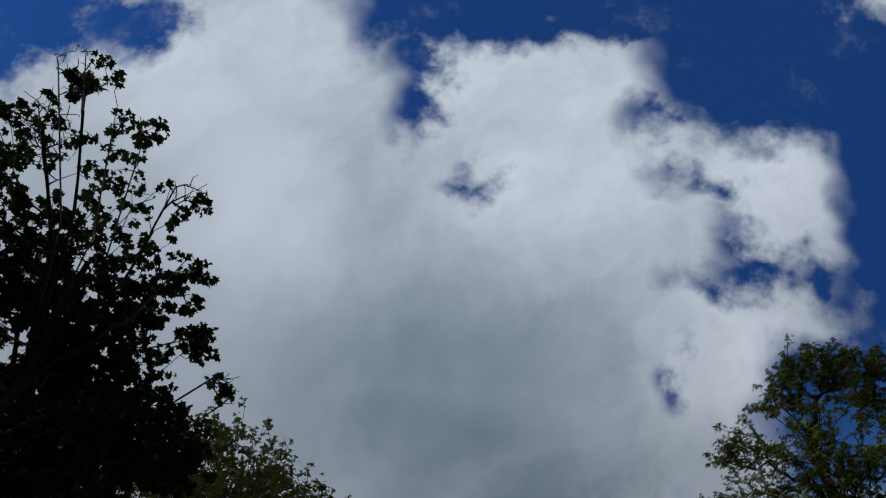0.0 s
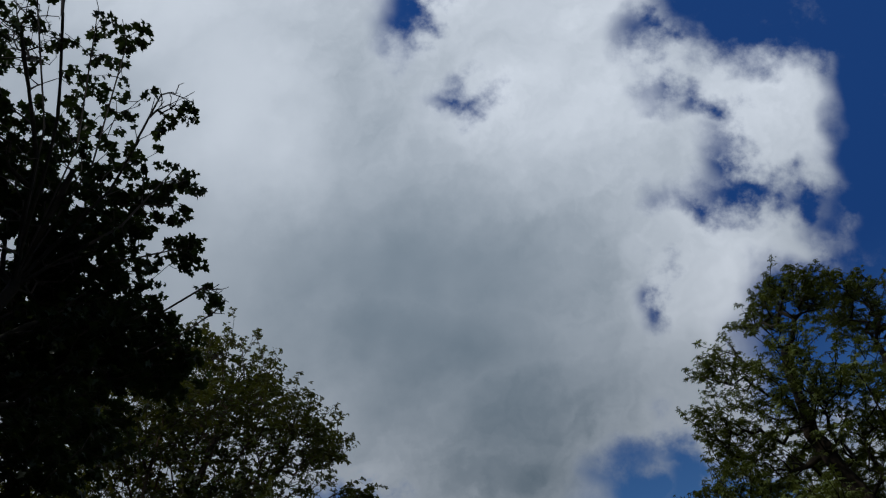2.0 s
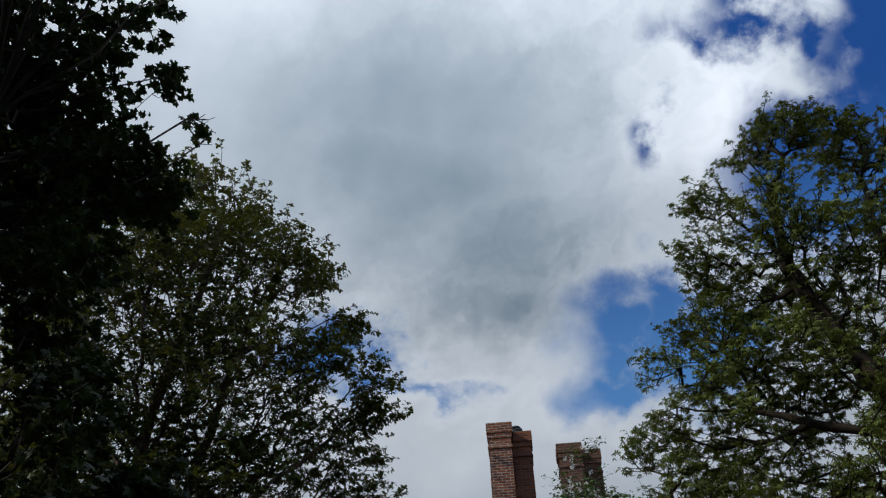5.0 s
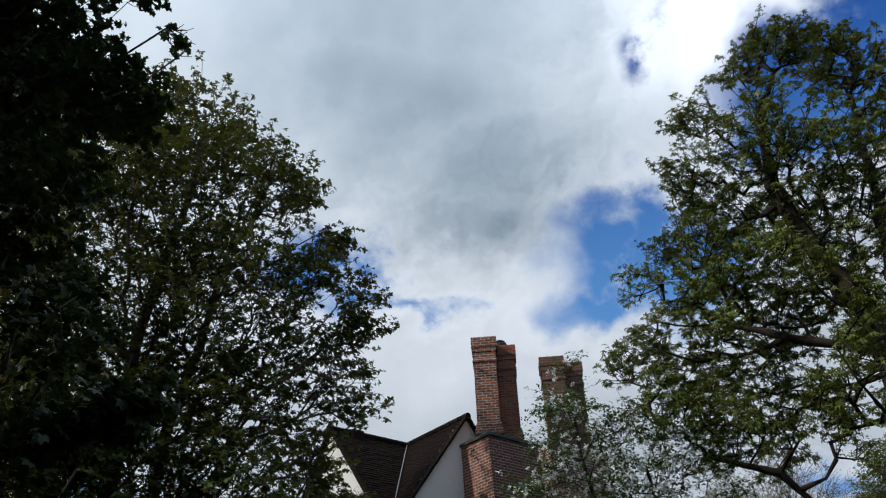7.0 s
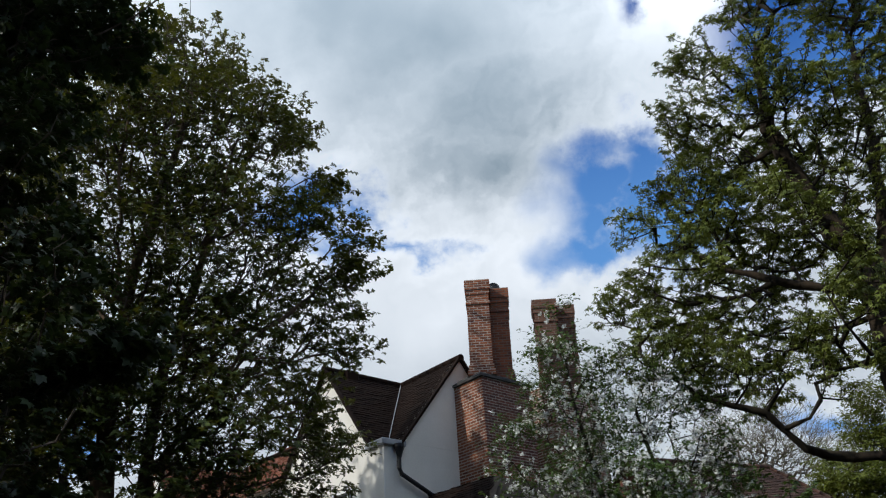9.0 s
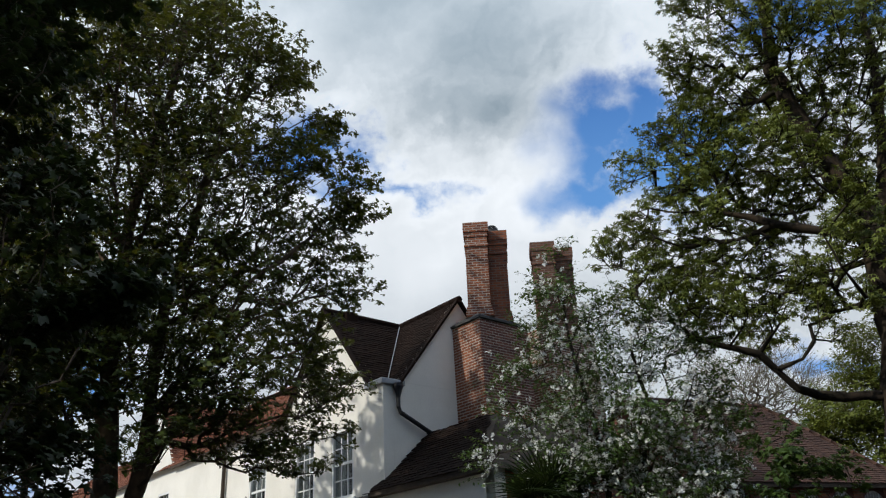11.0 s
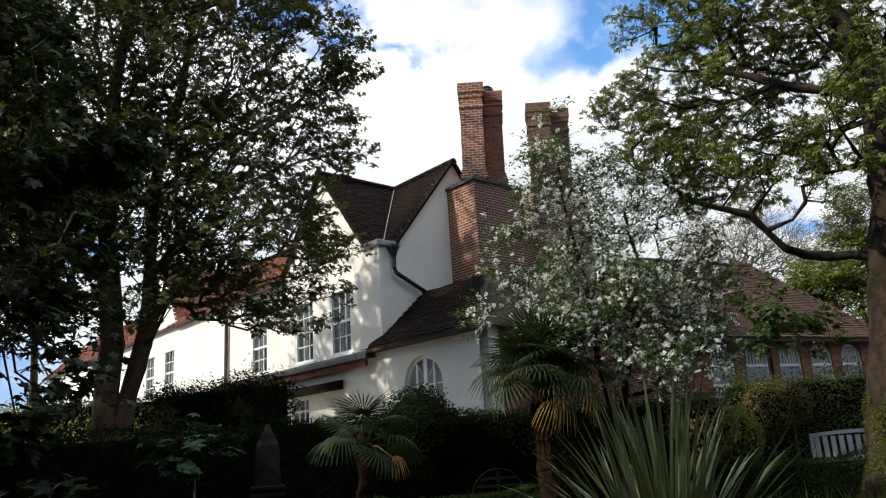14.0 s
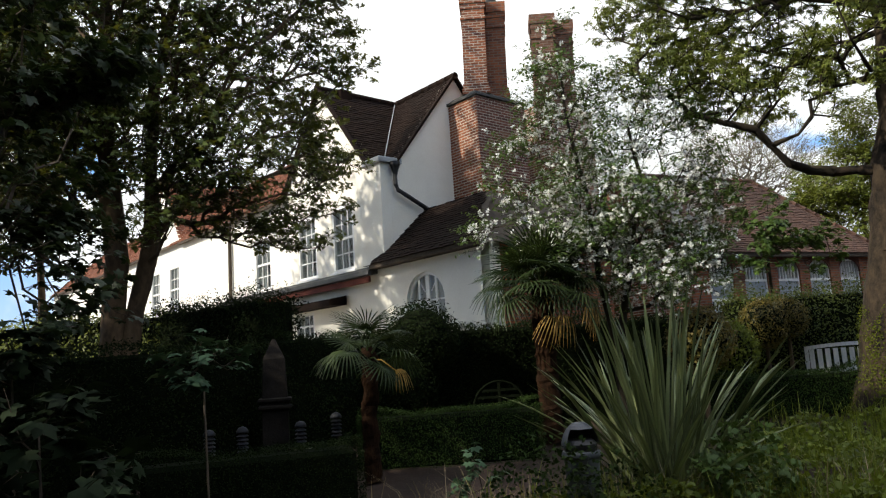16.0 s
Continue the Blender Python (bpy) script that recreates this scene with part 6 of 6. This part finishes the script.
def flax_clump():
    rng = random.Random(9)
    top = thing("flax_plant", pose(2.2, 8.5, 0.02), "large clump of grey-green sword-leaved flax, some leaves yellowing", "plant")
    for _ in range(118):
        az = rng.uniform(0, 360)
        tilt = 3 + 54 * rng.random() ** 1.0
        l = rng.uniform(1.82, 2.60) * (1 - tilt / 240)
        dead = rng.random() < 0.03
        me = sword_leaf(l, rng.uniform(0.027, 0.043), rng.uniform(0, 16) + tilt * 0.28, dead)
        r = rng.uniform(0.02, 0.36)
        m = pose(r * math.cos(radians(az)), r * math.sin(radians(az)), 0, 0, 0, az) @ pose(0, 0, 0, 0, tilt, rng.uniform(-80, 80))
        part("leaf", me, "palm_dry" if dead else "flax", top, at=m)


flax_clump()


def leaf_patch(name, label, category, rows, mat, seed, count, size, template, height, up=0.8, kind="", even=0.55):
    """Low leafy growth: leaves at all heights over oval patches (x, y, rx, ry)."""
    rng = np.random.RandomState(seed)
    out = []
    for x, y, rx, ry in rows:
        n = int(count * rx * ry)
        a, r = rng.rand(n) * 2 * math.pi, np.sqrt(rng.rand(n))
        px, py = x + rx * r * np.cos(a), y + ry * r * np.sin(a)
        lump = even + (1 - even) * np.sin(px * 3.1 + 1.3 * np.sin(py * 2.3)) * np.sin(py * 3.7 + px)
        gz = np.array([ground_z(i, j) for i, j in zip(px, py)])
        pz = gz + height * lump * (1 - 0.5 * r ** 3) * rng.rand(n) ** 0.45 + 0.02
        out.append(np.c_[px, py, pz])
    p = np.concatenate(out)
    root = np.array([rows[0][0], rows[0][1], ground_z(rows[0][0], rows[0][1])])
    top = thing(name, Matrix.Translation(root), label, category, kind=kind)
    nrm = rng.normal(size=p.shape) * 0.75 + np.array([0, -0.1, up])
    part("leaves", leaf_cloud("leaves", *template, p - root, nrm, size * rng.uniform(0.6, 1.3, len(p)), rng), mat, top, kind="stuff")
    return top


LEAF_N = lobes(1, 0, width=0.36, droop=0.25)
leaf_patch("ground_elder", "thick fresh green weeds covering the ground", "weeds", [(5.2, 9.2, 2.6, 1.7), (3.6, 7.6, 2.2, 1.0), (6.6, 11.0, 2.2, 1.2), (1.2, 7.3, 1.3, 0.7), (5.8, 7.4, 2.4, 1.2), (1.3, 8.2, 0.7, 0.35)],
           "leaf_weed", 41, 1500, 0.085, LEAF_N, 0.50, up=0.9, even=0.34, kind="stuff")
leaf_patch("nettle_patch", "green nettles in front of the litter bin", "weeds", [(1.25, 7.2, 0.6, 0.16), (0.7, 7.1, 0.6, 0.25)], "leaf_box", 47, 4200, 0.05, LEAF_N, 0.98, even=0.85, kind="stuff")
leaf_patch("bramble", "leafy green sapling growing through the flax", "shrub", [(2.75, 7.75, 0.55, 0.28)], "leaf_may", 42, 2600, 0.085, LEAF3, 1.25, 0.7, kind="stuff")
leaf_patch("leaf_litter", "scattered fallen brown leaves on the soil path", "leaf litter", [(0.9, 8.9, 0.8, 0.8), (-0.4, 8.6, 0.9, 0.7)], "leaf_rust", 48, 90, 0.05, LEAF_N, 0.03, up=2.0, kind="stuff")
leaf_patch("ivy", "dark low ground cover in the shade", "ground cover", [(-2.6, 7.0, 1.8, 0.8), (-0.2, 7.2, 0.9, 0.6), (-4.2, 8.6, 1.4, 1.4), (0.6, 12.6, 1.6, 0.5), (4.0, 12.0, 1.2, 0.7)],
           "leaf_hedge", 43, 700, 0.07, LEAF3, 0.35, kind="stuff")


def blades(name, label, rows, mat, seed, count, length, width, lean=0.35):
    rng = np.random.RandomState(seed)
    me = Mesh()
    root = Vector((rows[0][0], rows[0][1], ground_z(rows[0][0], rows[0][1])))
    for x, y, rx, ry in rows:
        for _ in range(int(count * rx * ry)):
            a, r = rng.rand() * 6.283, math.sqrt(rng.rand())
            p = Vector((x + rx * r * math.cos(a), y + ry * r * math.sin(a), 0))
            p.z = ground_z(p.x, p.y) - 0.02
            l, t = length * rng.uniform(0.5, 1.15), rng.rand() * 6.283
            d = Vector((math.cos(t), math.sin(t), 0))
            s = Vector((-d.y, d.x, 0)) * width * rng.uniform(0.7, 1.3)
            b = abs(rng.normal()) * lean * l
            q = [p - root + s * u + d * b * (v * 2.5) + Vector((0, 0, l * w)) for u, v, w in ((-0.5, 0, 0), (0.5, 0, 0), (0.35, 0.12, 0.55), (-0.35, 0.12, 0.55), (0, 0.4, 0.95))]
            me.face(*q[:4])
            me.face(q[3], q[2], q[4])
    top = thing(name, Matrix.Translation(root), label, "grass", kind="stuff")
    part("blades", me, mat, top, kind="stuff")


blades("grass", "rough uncut grass among the weeds", [(4.5, 8.8, 3.2, 2.0), (1.2, 7.6, 1.2, 0.9), (6.3, 11.6, 2.4, 0.8)], "grass", 44, 200, 0.56, 0.013)
blades("iris_leaves", "tuft of upright bright green sword leaves beside the tree", [(6.2, 10.9, 0.45, 0.3)], "grass", 45, 700, 0.65, 0.026, 0.15)
blades("dry_stems", "bleached dead stems in the grass", [(1.3, 7.8, 1.2, 0.7), (3.4, 7.8, 1.4, 0.6), (2.1, 7.9, 0.6, 0.3), (2.1, 7.9, 0.6, 0.3), (0.2, 7.7, 0.6, 0.4), (-0.4, 7.9, 0.8, 0.5)], "straw", 46, 90, 0.62, 0.010, 0.7)

# dark saplings close to the camera, the shade put into their leaf colour
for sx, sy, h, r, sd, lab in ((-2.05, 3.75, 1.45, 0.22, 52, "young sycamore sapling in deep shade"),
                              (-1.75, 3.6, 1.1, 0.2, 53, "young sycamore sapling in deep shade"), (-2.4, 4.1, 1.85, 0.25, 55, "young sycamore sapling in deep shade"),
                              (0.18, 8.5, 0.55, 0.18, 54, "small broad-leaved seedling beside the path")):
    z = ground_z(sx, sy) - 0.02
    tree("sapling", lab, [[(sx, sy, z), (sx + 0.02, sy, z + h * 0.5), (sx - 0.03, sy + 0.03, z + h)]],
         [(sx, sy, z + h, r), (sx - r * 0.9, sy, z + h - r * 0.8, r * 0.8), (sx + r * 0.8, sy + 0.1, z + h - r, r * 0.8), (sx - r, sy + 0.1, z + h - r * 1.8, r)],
         sd, "leaf_shaded" if h > 0.8 else "leaf_lit", 420, 3, 0.12 if h > 0.8 else 0.085, 0.06, tip=0.003, max_r=0.02, template=LEAF5, step=0.15, up_bias=1.6)


# ---- garden furniture ----
def bench():
    top = thing("garden_bench", pose(7.85, 15.2, ground_z(7.85, 15.2), 0, 0, -24), "weathered pale wooden bench with an upright slatted back", "bench")
    w = 1.7
    M.setdefault("silver_wood", material("silver_wood", (0.55, 0.54, 0.52), (0.80, 0.79, 0.76), 0.8, 3.0, 0.4, 30.0, streak=(8, 8, 1)))
    for x in (-w / 2, w / 2 - 0.07):
        for y, h in ((0.0, 0.92), (0.5, 0.62)):
            part("leg", Mesh().box((x, y, 0), (x + 0.07, y + 0.07, h)), "silver_wood", top)
        part("armrest", Mesh().box((x - 0.01, 0.0, 0.62), (x + 0.08, 0.6, 0.66)), "silver_wood", top)
    rail = Mesh()
    for i in range(12):
        a, b = i / 12, (i + 1) / 12
        za, zb = (0.92 + 0.05 * math.sin(math.pi * t) for t in (a, b))
        rail.prism([(0.0, 0.0), (0.06, 0.0), (0.06, 0.07), (0.0, 0.07)], lambda p: (-w / 2 + w * a, p[0] - 0.005, za + p[1] - 0.03), lambda p: (-w / 2 + w * b, p[0] - 0.005, zb + p[1] - 0.03))
    part("top_rail", rail, "silver_wood", top)
    part("lower_rail", Mesh().box((-w / 2 + 0.07, 0.01, 0.44), (w / 2 - 0.07, 0.05, 0.50)), "silver_wood", top)
    for i in range(11):
        x = -w / 2 + 0.13 + i * (w - 0.26) / 10
        part("slat", Mesh().box((x - 0.045, 0.012, 0.50), (x + 0.045, 0.036, 0.90)), "silver_wood", top)
    for i in range(5):
        part("seat_slat", Mesh().box((-w / 2 + 0.02, 0.08 + i * 0.09, 0.42), (w / 2 - 0.02, 0.155 + i * 0.09, 0.445)), "silver_wood", top)


bench()


def litter_bin():
    z = ground_z(1.15, 7.5)
    top = thing("litter_bin", pose(1.15, 7.5, z, 0, 0, 38) @ Matrix.Diagonal((0.78, 0.78, 1.32, 1.0)), "round grey litter bin with a domed lid and black liner", "bin")
    part("body", Mesh().lathe([(0.19, 0.0), (0.205, 0.04), (0.215, 0.45), (0.225, 0.50), (0.225, 0.53), (0.20, 0.53)], 28), "bin_grey", top, smooth=True)
    part("rim", Mesh().lathe([(0.235, 0.50), (0.245, 0.52), (0.235, 0.55), (0.21, 0.55)], 28), "bin_grey", top, smooth=True)
    part("liner", Mesh().lathe([(0.20, 0.545), (0.205, 0.60), (0.15, 0.63), (0.03, 0.64)], 18), "bin_black", top)
    dome = Mesh()
    n, m = 28, 8
    rows = []
    for k in range(m + 1):
        e = radians(6 + 84 * k / m)
        rows.append([(0.242 * math.cos(e) * math.cos(2 * math.pi * j / n), 0.242 * math.cos(e) * math.sin(2 * math.pi * j / n), 0.56 + 0.20 * math.sin(e)) for j in range(n)])
    for k in range(m):
        for j in range(n):
            if k < 4 and 14 <= j <= 24:
                continue
            i = (j + 1) % n
            dome.face(rows[k][j], rows[k][i], rows[k + 1][i], rows[k + 1][j])
    part("lid", dome, "bin_grey", top, "domed grey lid with an opening", smooth=True)


litter_bin()


def obelisk():
    x, y = -2.57, 10.75
    top = thing("stone_obelisk", pose(x, y, ground_z(x, y), 0, 0, 12), "grey stone garden obelisk with banded waist, shade put into its near-black colour", "ornament")
    k = math.sqrt(2)
    prof = [(r * k, z) for r, z in ((0.24, 0.0), (0.24, 0.14), (0.18, 0.16), (0.18, 1.02), (0.23, 1.03), (0.23, 1.07), (0.19, 1.08), (0.19, 1.12), (0.23, 1.13),
                                    (0.23, 1.17), (0.175, 1.18), (0.15, 1.72), (0.02, 2.0))]
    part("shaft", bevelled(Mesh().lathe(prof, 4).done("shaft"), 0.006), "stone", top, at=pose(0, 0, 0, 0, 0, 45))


obelisk()


def bollard_light():
    top = thing("bollard_light", pose(-3.26, 9.98, ground_z(-3.26, 9.98)), "short louvred garden bollard light", "garden light", "bollard lights")
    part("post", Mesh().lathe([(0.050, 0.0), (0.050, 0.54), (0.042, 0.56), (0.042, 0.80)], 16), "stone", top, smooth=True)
    for i in range(5):
        part("louvre", Mesh().lathe([(0.075, 0.0), (0.08, 0.01), (0.05, 0.035)], 16, (0, 0, 0.57 + i * 0.05)), "lamp_grey", top)
    part("cap", Mesh().lathe([(0.08, 0.0), (0.078, 0.03), (0.05, 0.07), (0.01, 0.085)], 16, (0, 0, 0.82)), "lamp_grey", top, smooth=True)
    return top


lamp = bollard_light()
for bx, by in ((-2.86, 10.1), (-2.13, 10.28), (-1.75, 10.9)):
    copy_thing(lamp, pose(bx, by, ground_z(bx, by)))


def ball_shrub(x, y, z, r, label, mat, seed, leaf=0.05):
    rng = np.random.RandomState(seed)
    g = ground_z(x, y)
    top = thing("clipped_shrub", pose(x, y, g), label, "shrub")
    n = int(12500 * r * r)
    d = rng.normal(size=(n, 3))
    d /= np.linalg.norm(d, axis=1, keepdims=True)
    p = d * r * (1 + rng.normal(size=(n, 1)) * 0.07) * (0.75 + 0.25 * rng.rand(n, 1) ** 0.3) + np.array([0, 0, z - g])
    part("foliage", leaf_cloud("foliage", *LEAF1, p, d + rng.normal(size=(n, 3)) * 0.5, leaf * rng.uniform(0.6, 1.4, n), rng), mat, top, kind="stuff")
    # near-black core in place of the shade within the shrub
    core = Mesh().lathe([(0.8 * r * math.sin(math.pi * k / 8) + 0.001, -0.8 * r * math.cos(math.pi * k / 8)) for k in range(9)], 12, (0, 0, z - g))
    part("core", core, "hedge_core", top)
    part("stem", Mesh().tube([(0, 0, 0), (0.03, 0.02, z - g)], [0.05, 0.03], 7), "bark", top)


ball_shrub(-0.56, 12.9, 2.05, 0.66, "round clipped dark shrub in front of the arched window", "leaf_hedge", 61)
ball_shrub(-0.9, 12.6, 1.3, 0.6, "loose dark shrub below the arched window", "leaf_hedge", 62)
ball_shrub(4.05, 12.6, 1.75, 0.55, "dark red-leaved shrub beside the flax", "leaf_rust", 63, 0.06)
ball_shrub(5.0, 14.2, 1.5, 0.6, "green shrub by the low hedge", "leaf_bright", 64, 0.06)


def arch_trellis():
    top = thing("arched_trellis", pose(0.66, 12.3, ground_z(0.66, 12.3), 0, 0, 5), "low round-topped dark lattice against the hedge", "trellis")
    fr = [(-0.42, 0, 0), (-0.42, 0, 0.6)] + [(-0.42 * math.cos(math.pi * i / 12), 0, 0.6 + 0.42 * math.sin(math.pi * i / 12)) for i in range(1, 12)] + [(0.42, 0, 0.6), (0.42, 0, 0)]
    part("hoop", Mesh().tube(fr, 0.02, 6), "hedge_core", top)
    for i in range(7):
        z = 0.2 + i * 0.11
        half = 0.42 if z < 0.6 else math.sqrt(max(0.01, 0.42 ** 2 - (z - 0.6) ** 2))
        part("bar", Mesh().box((-half, -0.008, z), (half, 0.008, z + 0.04)), "hedge_core", top)
    part("post", Mesh().box((-0.02, -0.012, 0), (0.02, 0.012, 1.0)), "hedge_core", top)


arch_trellis()
# timber edging of the path
part("path_edging", Mesh().box((-1.1, 0, 0), (1.1, 0.05, 0.10)), "timber", None, at=pose(-0.35, 8.05, 0.0, 0, 0, 10))
tagged(bpy.data.objects["path_edging"], "old timber board edging the soil path", "edging", kind="structure")
# shaded bough of the plane, given duller leaves and an added stem
tree("young_tree", "hanging plane bough before the brick wing, its shade in duller leaves, on an added stem", [[(7.25, 17.0, 0.5), (7.2, 16.95, 2.4), (7.1, 16.8, 3.4), (7.0, 16.7, 4.2)]],
     [(6.65, 16.6, 4.3, 0.34), (7.1, 16.5, 4.0, 0.40), (6.95, 16.4, 3.65, 0.34), (7.5, 16.5, 3.75, 0.36), (7.9, 16.5, 3.75, 0.30), (6.75, 16.4, 3.35, 0.28), (7.2, 16.4, 4.4, 0.3),
      (6.5, 16.5, 4.75, 0.22), (7.85, 16.5, 3.25, 0.24), (8.3, 16.6, 3.95, 0.26), (7.3, 16.4, 3.3, 0.2), (8.6, 16.8, 3.5, 0.24)],
     52, "leaf_may", 210, 8, 0.105, 0.11, "bark_dark", tip=0.006, max_r=0.05, template=LEAF5)
ball_shrub(5.55, 15.4, 1.55, 0.55, "dark green shrub at the end of the tall hedge", "leaf_maple", 65, 0.06)
ball_shrub(6.25, 15.35, 2.0, 0.50, "golden-tinged bush against the tall hedge", "leaf_rust", 66, 0.05)
ball_shrub(6.75, 15.45, 2.1, 0.42, "golden-tinged bush against the tall hedge", "leaf_rust", 67, 0.05)
# the paler copy of the sapling leaf makes this tuft look lit
tree("sapling", "young sycamore sapling with a tuft of large leaves, coloured paler as if lit", [[(-1.66, 5.1, -0.05), (-1.68, 5.12, 0.8), (-1.7, 5.1, 1.65)]],
     [(-1.7, 5.1, 1.78, 0.13), (-1.84, 5.05, 1.72, 0.10), (-1.58, 5.15, 1.74, 0.10), (-1.72, 5.0, 1.66, 0.11)], 51, "leaf_lit", 1100, 3, 0.082, 0.05, tip=0.003, max_r=0.016, template=LEAF5, step=0.15, up_bias=1.3)
